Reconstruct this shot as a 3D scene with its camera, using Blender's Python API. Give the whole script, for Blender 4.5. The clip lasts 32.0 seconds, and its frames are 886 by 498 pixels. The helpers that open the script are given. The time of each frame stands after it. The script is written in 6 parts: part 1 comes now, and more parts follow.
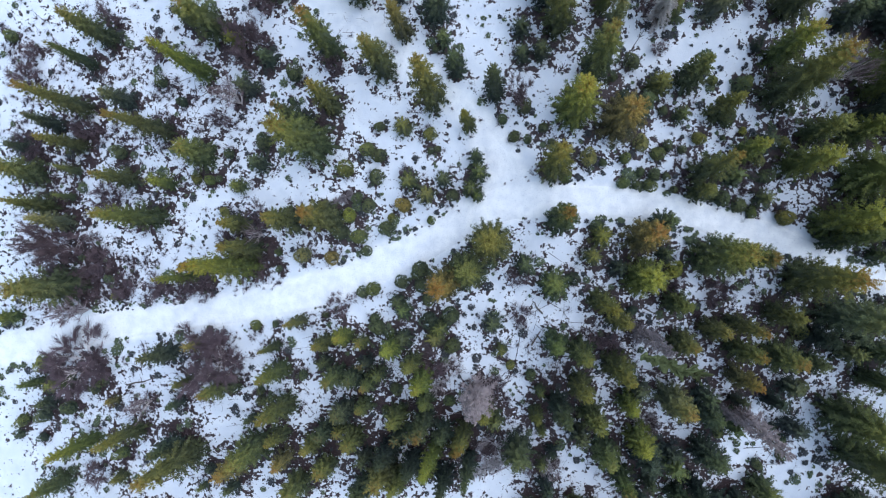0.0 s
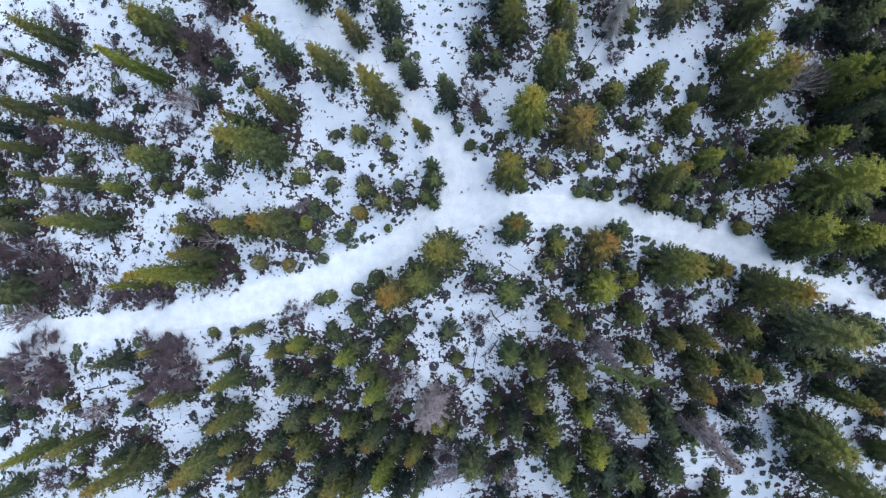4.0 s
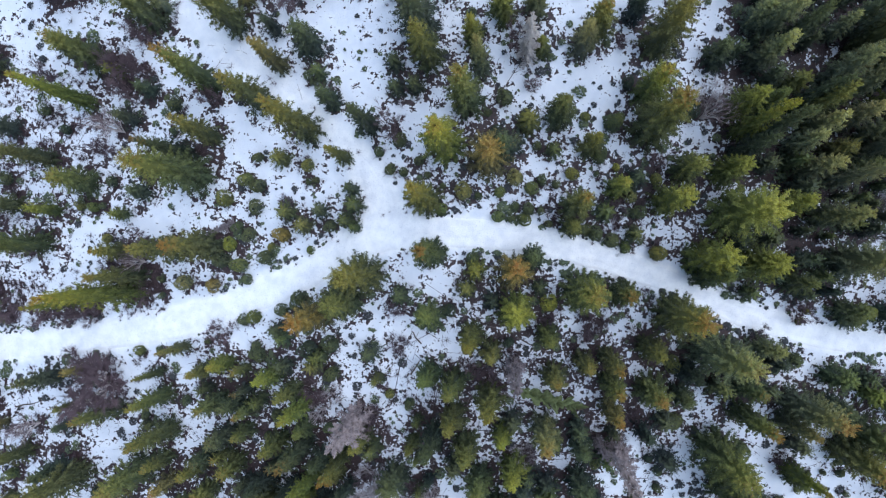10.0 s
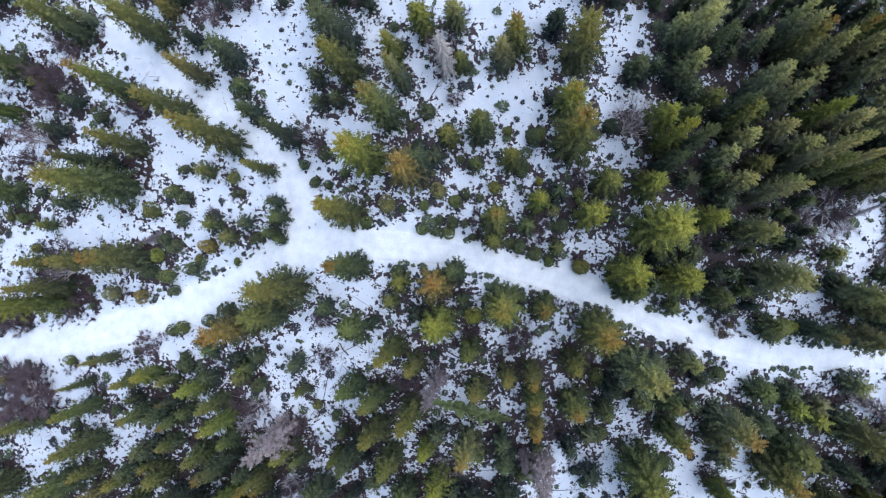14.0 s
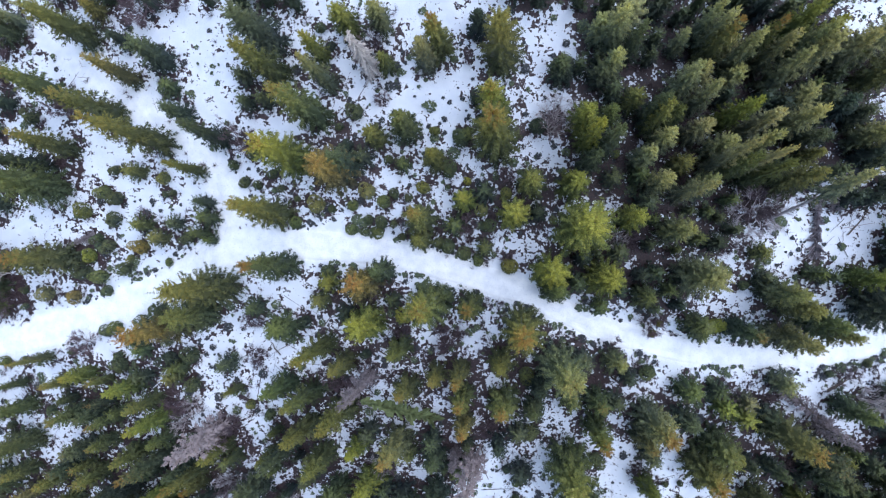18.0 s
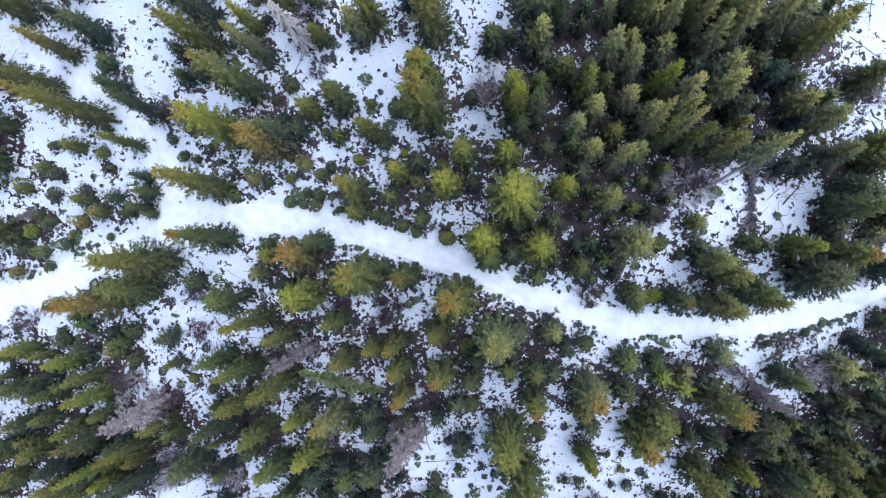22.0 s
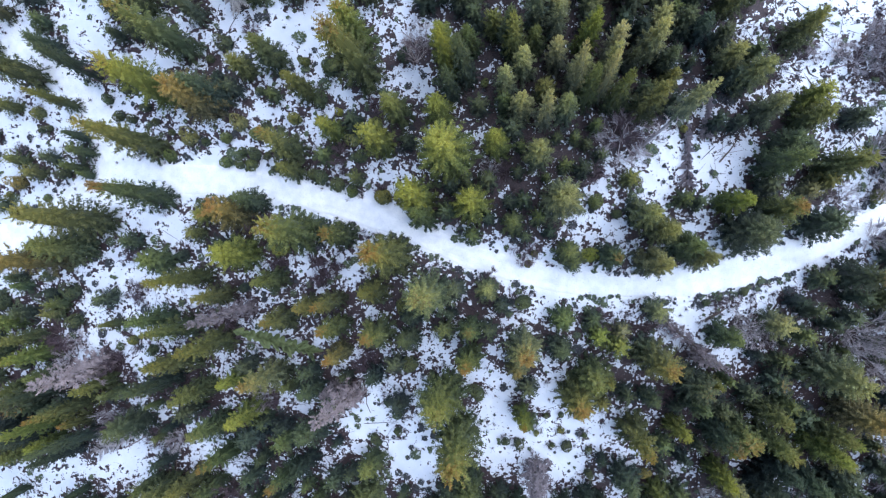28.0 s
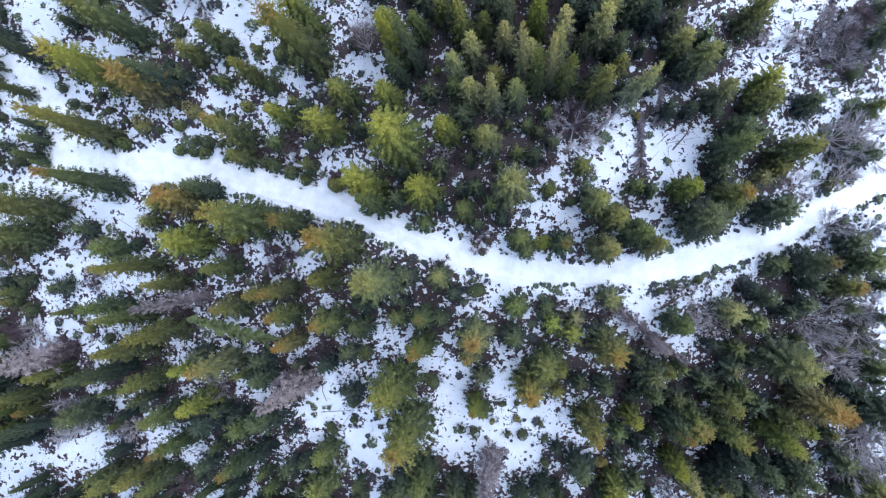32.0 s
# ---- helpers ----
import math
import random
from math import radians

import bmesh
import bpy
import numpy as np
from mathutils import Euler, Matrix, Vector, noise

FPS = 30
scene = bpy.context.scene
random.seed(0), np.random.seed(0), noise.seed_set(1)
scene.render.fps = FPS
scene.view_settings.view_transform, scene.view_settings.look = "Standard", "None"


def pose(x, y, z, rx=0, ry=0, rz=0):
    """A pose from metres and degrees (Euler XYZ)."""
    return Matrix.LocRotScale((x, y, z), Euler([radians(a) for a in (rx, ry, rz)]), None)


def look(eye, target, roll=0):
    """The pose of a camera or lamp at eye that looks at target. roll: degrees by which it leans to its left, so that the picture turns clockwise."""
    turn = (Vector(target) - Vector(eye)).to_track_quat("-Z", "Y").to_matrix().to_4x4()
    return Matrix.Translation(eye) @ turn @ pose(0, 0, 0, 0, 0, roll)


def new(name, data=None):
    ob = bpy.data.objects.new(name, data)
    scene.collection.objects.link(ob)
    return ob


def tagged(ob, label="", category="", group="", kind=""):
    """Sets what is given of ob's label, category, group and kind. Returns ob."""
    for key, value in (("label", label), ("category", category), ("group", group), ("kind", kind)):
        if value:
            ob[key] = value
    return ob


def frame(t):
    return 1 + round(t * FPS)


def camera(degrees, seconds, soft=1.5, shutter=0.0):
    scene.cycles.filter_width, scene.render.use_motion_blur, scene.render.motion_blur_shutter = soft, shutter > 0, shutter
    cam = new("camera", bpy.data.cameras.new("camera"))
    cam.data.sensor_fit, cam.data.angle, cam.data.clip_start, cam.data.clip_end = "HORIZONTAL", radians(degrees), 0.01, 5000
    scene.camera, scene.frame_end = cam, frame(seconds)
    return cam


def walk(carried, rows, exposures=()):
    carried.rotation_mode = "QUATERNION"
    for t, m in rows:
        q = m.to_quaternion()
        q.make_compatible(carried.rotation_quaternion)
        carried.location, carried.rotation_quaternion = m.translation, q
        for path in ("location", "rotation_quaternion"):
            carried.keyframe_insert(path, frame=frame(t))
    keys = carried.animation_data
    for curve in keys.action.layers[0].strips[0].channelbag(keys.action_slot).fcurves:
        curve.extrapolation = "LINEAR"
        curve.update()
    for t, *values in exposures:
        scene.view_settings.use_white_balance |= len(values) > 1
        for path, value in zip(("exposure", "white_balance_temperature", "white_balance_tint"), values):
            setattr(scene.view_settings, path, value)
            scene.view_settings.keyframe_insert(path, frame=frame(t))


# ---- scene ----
cam = camera(70.0, 32.0, soft=1.08)
PATH = [
    (0.0, pose(5.858, -0.475, 59.109, 0.460, 5.660, 0.023)),
    (0.5, pose(6.402, -0.470, 59.055, 0.486, 5.687, 0.073)),
    (1.0, pose(6.912, -0.414, 58.974, 0.489, 5.694, 0.103)),
    (1.5, pose(7.415, -0.332, 58.900, 0.491, 5.701, 0.124)),
    (2.0, pose(7.893, -0.254, 58.798, 0.488, 5.708, 0.164)),
    (2.5, pose(8.378, -0.155, 58.720, 0.485, 5.708, 0.204)),
    (3.0, pose(8.874, -0.017, 58.672, 0.484, 5.714, 0.264)),
    (3.5, pose(9.365, 0.138, 58.655, 0.489, 5.714, 0.315)),
    (5.5, pose(11.333, 0.787, 58.594, 0.503, 5.712, 0.455)),
    (6.0, pose(11.891, 0.972, 58.596, 0.500, 5.726, 0.496)),
    (6.5, pose(12.449, 1.148, 58.610, 0.505, 5.712, 0.546)),
    (7.0, pose(13.040, 1.341, 58.639, 0.495, 5.718, 0.586)),
    (7.5, pose(13.668, 1.538, 58.652, 0.497, 5.732, 0.606)),
    (8.0, pose(14.324, 1.731, 58.650, 0.487, 5.739, 0.647)),
    (8.5, pose(15.002, 1.920, 58.639, 0.492, 5.752, 0.697)),
    (9.0, pose(15.700, 2.114, 58.621, 0.482, 5.766, 0.737)),
    (9.5, pose(16.423, 2.320, 58.600, 0.471, 5.780, 0.778)),
    (10.0, pose(17.158, 2.501, 58.553, 0.468, 5.794, 0.818)),
    (10.5, pose(17.898, 2.681, 58.524, 0.466, 5.793, 0.868)),
    (11.0, pose(18.687, 2.853, 58.466, 0.470, 5.807, 0.909)),
    (11.5, pose(19.520, 3.013, 58.415, 0.473, 5.828, 0.939)),
    (12.0, pose(20.378, 3.150, 58.393, 0.477, 5.827, 0.979)),
    (12.5, pose(21.287, 3.305, 58.365, 0.487, 5.834, 1.009)),
    (13.0, pose(22.215, 3.455, 58.311, 0.476, 5.848, 1.040)),
    (13.5, pose(23.130, 3.606, 58.259, 0.492, 5.855, 1.060)),
    (14.0, pose(24.058, 3.769, 58.205, 0.502, 5.868, 1.090)),
    (14.5, pose(24.974, 3.907, 58.164, 0.497, 5.875, 1.110)),
    (16.5, pose(28.230, 4.114, 57.923, 0.535, 5.833, 1.140)),
    (17.0, pose(28.975, 4.067, 57.812, 0.508, 5.847, 1.080)),
    (17.5, pose(29.692, 3.973, 57.722, 0.495, 5.841, 1.019)),
    (18.0, pose(30.415, 3.870, 57.692, 0.474, 5.828, 0.949)),
    (18.5, pose(31.174, 3.689, 57.714, 0.467, 5.842, 0.879)),
    (19.0, pose(31.906, 3.473, 57.781, 0.461, 5.822, 0.818)),
    (19.5, pose(32.654, 3.197, 57.778, 0.462, 5.836, 0.748)),
    (20.0, pose(33.380, 2.914, 57.741, 0.443, 5.851, 0.698)),
    (20.5, pose(34.102, 2.561, 57.697, 0.447, 5.858, 0.668)),
    (21.0, pose(34.809, 2.213, 57.637, 0.427, 5.859, 0.607)),
    (21.5, pose(35.505, 1.822, 57.552, 0.410, 5.873, 0.577)),
    (22.0, pose(36.159, 1.388, 57.478, 0.428, 5.880, 0.547)),
    (22.5, pose(36.763, 0.971, 57.378, 0.420, 5.881, 0.537)),
    (23.0, pose(37.309, 0.568, 57.265, 0.420, 5.888, 0.537)),
    (23.5, pose(37.833, 0.212, 57.143, 0.412, 5.895, 0.527)),
    (24.0, pose(38.304, -0.119, 57.050, 0.417, 5.902, 0.507)),
    (24.5, pose(38.776, -0.437, 56.976, 0.416, 5.909, 0.497)),
    (25.0, pose(39.229, -0.759, 56.966, 0.407, 5.909, 0.477)),
    (25.5, pose(39.680, -1.099, 56.931, 0.398, 5.923, 0.457)),
    (27.5, pose(41.533, -2.053, 56.795, 0.375, 5.945, 0.367)),
    (28.0, pose(42.076, -2.268, 56.739, 0.376, 5.966, 0.377)),
    (28.5, pose(42.642, -2.474, 56.688, 0.378, 5.987, 0.397)),
    (29.0, pose(43.221, -2.633, 56.641, 0.380, 6.001, 0.418)),
    (29.5, pose(43.788, -2.779, 56.614, 0.381, 6.015, 0.428)),
    (30.0, pose(44.314, -2.904, 56.555, 0.387, 6.036, 0.418)),
    (30.5, pose(44.867, -3.045, 56.512, 0.387, 6.050, 0.418)),
    (31.0, pose(45.398, -3.166, 56.458, 0.386, 6.058, 0.408)),
    (31.5, pose(45.916, -3.277, 56.369, 0.383, 6.072, 0.378)),
    (32.0, pose(46.414, -3.367, 56.294, 0.386, 6.079, 0.338)),
]
EXPOSURE = 1.0
walk(cam, PATH, [(0.0, EXPOSURE - 0.46, 6360, 12), (9.0, EXPOSURE - 0.40, 6380, 13), (13.5, EXPOSURE - 0.31, 6380, 15), (18.0, EXPOSURE - 0.17, 6290, 16), (22.0, EXPOSURE - 0.10, 6230, 16), (32.0, EXPOSURE - 0.07, 6150, 16)])

# ---- light: an even, thinly overcast winter sky ----
world = bpy.data.worlds.new("winter_sky")
scene.world = world
world.use_nodes = True
wn = world.node_tree.nodes
sky = wn.new("ShaderNodeTexSky")
sky.sky_type, sky.sun_disc = "NISHITA", False
sky.sun_elevation, sky.sun_rotation = radians(58), radians(66)
sky.air_density, sky.dust_density = 1.9, 0.2
wn["Background"].inputs["Strength"].default_value = 0.15
world.node_tree.links.new(sky.outputs[0], wn["Background"].inputs["Color"])
sun = new("sun", bpy.data.lights.new("sun", "SUN"))
sun.data.energy, sun.data.angle, sun.data.color = 2.1, radians(75), (0.88, 0.935, 1.0)
sun.matrix_world = look((0, 0, 80), (-80 * math.tan(radians(32)) * math.sin(radians(66)), -80 * math.tan(radians(32)) * math.cos(radians(66)), 0))

# ---- the trail: turning points and half width ----
TRAIL = [
    (-58.0, -12.6, 2.20),
    (-51.0, -11.2, 2.00),
    (-44.3, -10.1, 1.49),
    (-41.2, -9.6, 1.67),
    (-38.2, -8.8, 1.67),
    (-32.2, -7.4, 1.50),
    (-26.4, -6.7, 1.38),
    (-20.8, -5.8, 1.42),
    (-18.0, -5.2, 1.60),
    (-15.2, -4.8, 1.53),
    (-12.5, -4.1, 1.64),
    (-9.7, -3.2, 1.66),
    (-7.0, -2.0, 1.48),
    (-4.3, -0.8, 1.59),
    (-1.7, 0.4, 1.61),
    (0.9, 1.9, 1.51),
    (4.0, 3.5, 1.55),
    (6.5, 4.5, 1.75),
    (9.5, 4.5, 1.49),
    (13.6, 4.4, 1.38),
    (18.8, 3.9, 1.26),
    (23.9, 2.8, 1.26),
    (27.0, 1.9, 1.25),
    (30.2, 0.9, 1.27),
    (32.8, -0.0, 0.97),
    (35.4, -1.4, 1.06),
    (38.8, -2.8, 1.15),
    (44.0, -4.2, 1.18),
    (48.7, -5.1, 1.19),
    (53.7, -5.3, 1.05),
    (58.9, -5.1, 1.30),
    (61.5, -4.4, 1.45),
    (64.1, -3.5, 1.57),
    (66.7, -2.9, 1.54),
    (69.3, -2.0, 1.43),
    (71.8, -0.9, 1.28),
    (74.4, 0.4, 1.06),
    (76.9, 1.6, 1.07),
    (86.0, 7.0, 1.80),
    (92.0, 11.0, 1.80),
]
SPUR = [
    (5.9, 5.7, 2.08),
    (5.1, 8.7, 1.76),
    (3.6, 11.0, 1.14),
    (1.1, 13.5, 0.94),
    (-1.9, 15.7, 1.16),
    (-4.4, 17.9, 1.38),
    (-6.9, 19.9, 1.51),
    (-9.4, 22.1, 1.53),
    (-11.8, 24.1, 1.56),
]

# ---- materials ----
def material(name, rough=0.8):
    m = bpy.data.materials.new(name)
    m.use_nodes = True
    n = m.node_tree.nodes
    b = n["Principled BSDF"]
    b.inputs["Roughness"].default_value = rough
    return m, n, m.node_tree.links, b


def ramp(n, stops):
    r = n.new("ShaderNodeValToRGB")
    e = r.color_ramp.elements
    while len(e) < len(stops):
        e.new(0.5)
    for el, (p, c) in zip(e, stops):
        el.position, el.color = p, (*c, 1)
    return r


def tex(n, l, scale, detail=4, coords="Object", rough=0.55):
    c = n.new("ShaderNodeTexCoord")
    t = n.new("ShaderNodeTexNoise")
    t.inputs["Scale"].default_value, t.inputs["Detail"].default_value = scale, detail
    t.inputs["Roughness"].default_value = rough
    l.new(c.outputs[coords], t.inputs["Vector"])
    return t


def blend(n, l, mode, fac, a, b):
    x = n.new("ShaderNodeMix")
    x.data_type, x.blend_type = "RGBA", mode
    for sock, v in ((x.inputs[0], fac), (x.inputs[6], a), (x.inputs[7], b)):
        if hasattr(v, "is_output"):
            l.new(v, sock)
        elif isinstance(v, tuple):
            sock.default_value = (*v, 1)
        else:
            sock.default_value = v
    return x.outputs[2]


def calc(n, l, op, *args, clamp=False):
    x = n.new("ShaderNodeMath")
    x.operation, x.use_clamp = op, clamp
    for sock, v in zip(x.inputs, args):
        if hasattr(v, "is_output"):
            l.new(v, sock)
        else:
            sock.default_value = v
    return x.outputs[0]


def attribute(n, name):
    a = n.new("ShaderNodeAttribute")
    a.attribute_name = name
    return a.outputs["Fac"]


def bump(n, l, b, height, strength, distance):
    x = n.new("ShaderNodeBump")
    x.inputs["Strength"].default_value, x.inputs["Distance"].default_value = strength, distance
    l.new(height, x.inputs["Height"])
    l.new(x.outputs[0], b.inputs["Normal"])


def make_snow():
    """Loose snow that goes over into packed, cleaner snow where people walk, and into litter where it is thin."""
    m, n, l, b = material("snow", 0.6)
    big, mid, fine, clod = tex(n, l, 0.09, 3), tex(n, l, 0.9, 5), tex(n, l, 9.0, 6), tex(n, l, 2.6, 3)
    tone = ramp(n, [(0.3, (0.645, 0.665, 0.705)), (0.7, (0.73, 0.74, 0.765))])
    l.new(big.outputs[0], tone.inputs[0])
    grain = ramp(n, [(0.25, (0.86, 0.88, 0.92)), (0.6, (1, 1, 1))])
    l.new(mid.outputs[0], grain.inputs[0])
    loose = blend(n, l, "MULTIPLY", 0.8, tone.outputs[0], grain.outputs[0])
    hard = ramp(n, [(0.32, (0.70, 0.70, 0.715)), (0.62, (0.84, 0.83, 0.82))])
    l.new(mid.outputs[0], hard.inputs[0])
    specks = ramp(n, [(0.28, (0.7, 0.7, 0.74)), (0.42, (1, 1, 1))])
    l.new(fine.outputs[0], specks.inputs[0])
    packed = blend(n, l, "MULTIPLY", 0.85, hard.outputs[0], specks.outputs[0])
    trod = calc(n, l, "ADD", attribute(n, "packed"), calc(n, l, "MULTIPLY", calc(n, l, "SUBTRACT", mid.outputs[0], 0.5), 0.8), clamp=True)
    white = blend(n, l, "MIX", trod, loose, packed)
    # needle litter, moss and heather show where the snow is thin
    soil = ramp(n, [(0.3, (0.007, 0.004, 0.006)), (0.46, (0.023, 0.0105, 0.0115)), (0.6, (0.048, 0.022, 0.021)), (0.7, (0.08, 0.052, 0.058))])
    l.new(fine.outputs[0], soil.inputs[0])
    thin = calc(n, l, "ADD", attribute(n, "bare"), calc(n, l, "MULTIPLY", calc(n, l, "SUBTRACT", mid.outputs[0], 0.5), 3.1))
    thin = calc(n, l, "ADD", thin, calc(n, l, "MULTIPLY", calc(n, l, "SUBTRACT", clod.outputs[0], 0.5), 2.8))
    crumb = tex(n, l, 5.5, 2)
    thin = calc(n, l, "ADD", thin, calc(n, l, "MULTIPLY", calc(n, l, "SUBTRACT", crumb.outputs[0], 0.5), 1.5))
    edge = calc(n, l, "MULTIPLY", calc(n, l, "SUBTRACT", thin, 0.6), 7.0, clamp=True)
    l.new(blend(n, l, "MIX", edge, white, soil.outputs[0]), b.inputs["Base Color"])
    bump(n, l, b, calc(n, l, "ADD", mid.outputs[0], calc(n, l, "MULTIPLY", fine.outputs[0], 0.4)), 0.5, 0.22)
    return m


def make_needles(name):
    """Each tree's own green comes from its object colour; the alpha says how many cones its top bears."""
    m, n, l, b = material(name, 0.6)
    info, geo = n.new("ShaderNodeObjectInfo"), n.new("ShaderNodeNewGeometry")
    clump = tex(n, l, 1.1, 3)
    isle = ramp(n, [(0.0, (0.8, 0.82, 0.84)), (0.5, (1.02, 1.02, 1.0)), (1.0, (1.32, 1.27, 1.12))])
    l.new(geo.outputs["Random Per Island"], isle.inputs[0])
    c = blend(n, l, "MULTIPLY", 1.0, info.outputs["Color"], isle.outputs[0])
    patch = ramp(n, [(0.3, (0.7, 0.78, 0.85)), (0.7, (1.25, 1.15, 0.9))])
    l.new(clump.outputs[0], patch.inputs[0])
    c = blend(n, l, "MULTIPLY", 0.8, c, patch.outputs[0])
    # top needles are yellower; the bright tops and dark bluish feet are painted light
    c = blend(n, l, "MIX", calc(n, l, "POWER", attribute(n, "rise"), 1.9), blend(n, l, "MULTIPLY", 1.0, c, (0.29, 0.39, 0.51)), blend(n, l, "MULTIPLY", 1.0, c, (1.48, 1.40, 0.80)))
    geo2 = n.new("ShaderNodeNewGeometry")
    fuzz = n.new("ShaderNodeTexNoise")
    fuzz.inputs["Scale"].default_value, fuzz.inputs["Detail"].default_value, fuzz.inputs["Roughness"].default_value = 9.0, 3, 0.7
    l.new(geo2.outputs["Position"], fuzz.inputs["Vector"])
    needle = ramp(n, [(0.33, (0.74, 0.75, 0.77)), (0.5, (1.03, 1.03, 1.03)), (0.66, (1.36, 1.34, 1.25))])
    l.new(fuzz.outputs[0], needle.inputs[0])
    c = blend(n, l, "MULTIPLY", 1.0, c, needle.outputs[0])
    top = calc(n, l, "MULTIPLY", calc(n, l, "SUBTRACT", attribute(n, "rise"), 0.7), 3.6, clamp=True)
    spread = calc(n, l, "SUBTRACT", calc(n, l, "MULTIPLY", top, info.outputs["Alpha"]), calc(n, l, "MULTIPLY", geo.outputs["Random Per Island"], 0.55))
    pick = calc(n, l, "MULTIPLY", calc(n, l, "MULTIPLY", spread, 2.2, clamp=True), 0.7)
    cone = ramp(n, [(0.3, (0.38, 0.115, 0.025)), (0.5, (0.32, 0.135, 0.032)), (0.7, (0.26, 0.15, 0.045))])
    l.new(clump.outputs[0], cone.inputs[0])
    c = blend(n, l, "MIX", pick, c, cone.outputs[0])
    l.new(c, b.inputs["Base Color"])
    b.inputs["Specular IOR Level"].default_value = 0.4
    # thin needles let some light through
    thin, mix = n.new("ShaderNodeBsdfTranslucent"), n.new("ShaderNodeMixShader")
    l.new(c, thin.inputs["Color"])
    mix.inputs[0].default_value = 0.26
    l.new(b.outputs[0], mix.inputs[1])
    l.new(thin.outputs[0], mix.inputs[2])
    l.new(mix.outputs[0], n["Material Output"].inputs["Surface"])
    return m


def make_wood(name, dark, light, scale=6.0):
    m, n, l, b = material(name, 0.85)
    t = tex(n, l, scale, 5)
    r = ramp(n, [(0.3, dark), (0.7, light)])
    l.new(t.outputs[0], r.inputs[0])
    info = n.new("ShaderNodeObjectInfo")
    shade = ramp(n, [(0.0, (0.75, 0.75, 0.78)), (1.0, (1.2, 1.15, 1.1))])
    l.new(info.outputs["Random"], shade.inputs[0])
    l.new(blend(n, l, "MULTIPLY", 1.0, r.outputs[0], shade.outputs[0]), b.inputs["Base Color"])
    bump(n, l, b, t.outputs[0], 0.5, 0.03)
    return m


def make_brush(name, stops):
    m, n, l, b = material(name, 0.8)
    geo = n.new("ShaderNodeNewGeometry")
    r = ramp(n, stops)
    l.new(geo.outputs["Random Per Island"], r.inputs[0])
    l.new(r.outputs[0], b.inputs["Base Color"])
    return m


SNOW = make_snow()
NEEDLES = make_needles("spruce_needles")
BARK = make_wood("spruce_bark", (0.06, 0.045, 0.038), (0.16, 0.125, 0.105))
TWIG = make_wood("bare_twig", (0.12, 0.085, 0.095), (0.25, 0.185, 0.205), 3.0)
GREY_WOOD = make_wood("weathered_wood", (0.34, 0.32, 0.325), (0.62, 0.59, 0.59), 4.0)
HEATHER = make_brush("heather", [(0.0, (0.026, 0.028, 0.036)), (0.5, (0.040, 0.044, 0.050)), (0.9, (0.058, 0.066, 0.06)), (1.0, (0.11, 0.085, 0.105))])
BILBERRY = make_brush("evergreen_tuft", [(0.0, (0.045, 0.062, 0.045)), (0.5, (0.075, 0.10, 0.055)), (1.0, (0.13, 0.15, 0.065))])
LOG_GREY = make_wood("grey_log", (0.15, 0.13, 0.145), (0.30, 0.265, 0.285), 5.0)
WINDFALL = make_brush("windfall_wood", [(0.0, (0.03, 0.022, 0.024)), (0.55, (0.075, 0.055, 0.06)), (0.8, (0.16, 0.13, 0.13)), (1.0, (0.34, 0.30, 0.29))])
TWIG_PALE = make_wood("pale_limb", (0.44, 0.39, 0.39), (0.70, 0.64, 0.63), 3.0)
TWIG_DARK = make_wood("violet_twig", (0.075, 0.05, 0.06), (0.17, 0.12, 0.135), 3.0)
GREY_LIMB = make_wood("grey_limb", (0.28, 0.25, 0.26), (0.54, 0.49, 0.5), 3.0)
GREEN_BOUGH = make_wood("green_bough", (0.10, 0.13, 0.05), (0.22, 0.26, 0.10), 3.0)
RUST_WOOD = make_wood("rusty_dead_wood", (0.15, 0.12, 0.125), (0.29, 0.24, 0.245), 3.0)
DRY = make_brush("dry_stems", [(0.0, (0.034, 0.022, 0.027)), (0.6, (0.074, 0.047, 0.055)), (1.0, (0.16, 0.11, 0.125))])

# ---- kinds of plants ----
def mesh_of(name, verts, faces, mat, **layers):
    me = bpy.data.meshes.new(name)
    me.from_pydata(verts, [], faces)
    me.materials.append(mat)
    for key, values in layers.items():
        me.attributes.new(key, "FLOAT", "POINT").data.foreach_set("value", values)
    return me


def tube(verts, faces, pts, radii, sides=5):
    """A tapered stem through the points."""
    start = len(verts)
    for p, r in zip(pts, radii):
        for k in range(sides):
            a = 2 * math.pi * k / sides
            verts.append((p[0] + r * math.cos(a), p[1] + r * math.sin(a), p[2]))
    for i in range(len(pts) - 1):
        for k in range(sides):
            a, b = start + i * sides + k, start + i * sides + (k + 1) % sides
            faces.append((a, b, b + sides, a + sides))
    faces.append(tuple(start + (len(pts) - 1) * sides + k for k in range(sides)))


def stick(verts, faces, p, q, r0, r1):
    """A thin three-sided twig from p to q."""
    d = (q - p).normalized()
    u = d.orthogonal().normalized()
    w = d.cross(u)
    s = len(verts)
    for c, r in ((p, r0), (q, r1)):
        for k in range(3):
            a = 2.094 * k
            verts.append(tuple(c + u * (r * math.cos(a)) + w * (r * math.sin(a))))
    for k in range(3):
        faces.append((s + k, s + (k + 1) % 3, s + 3 + (k + 1) % 3, s + 3 + k))


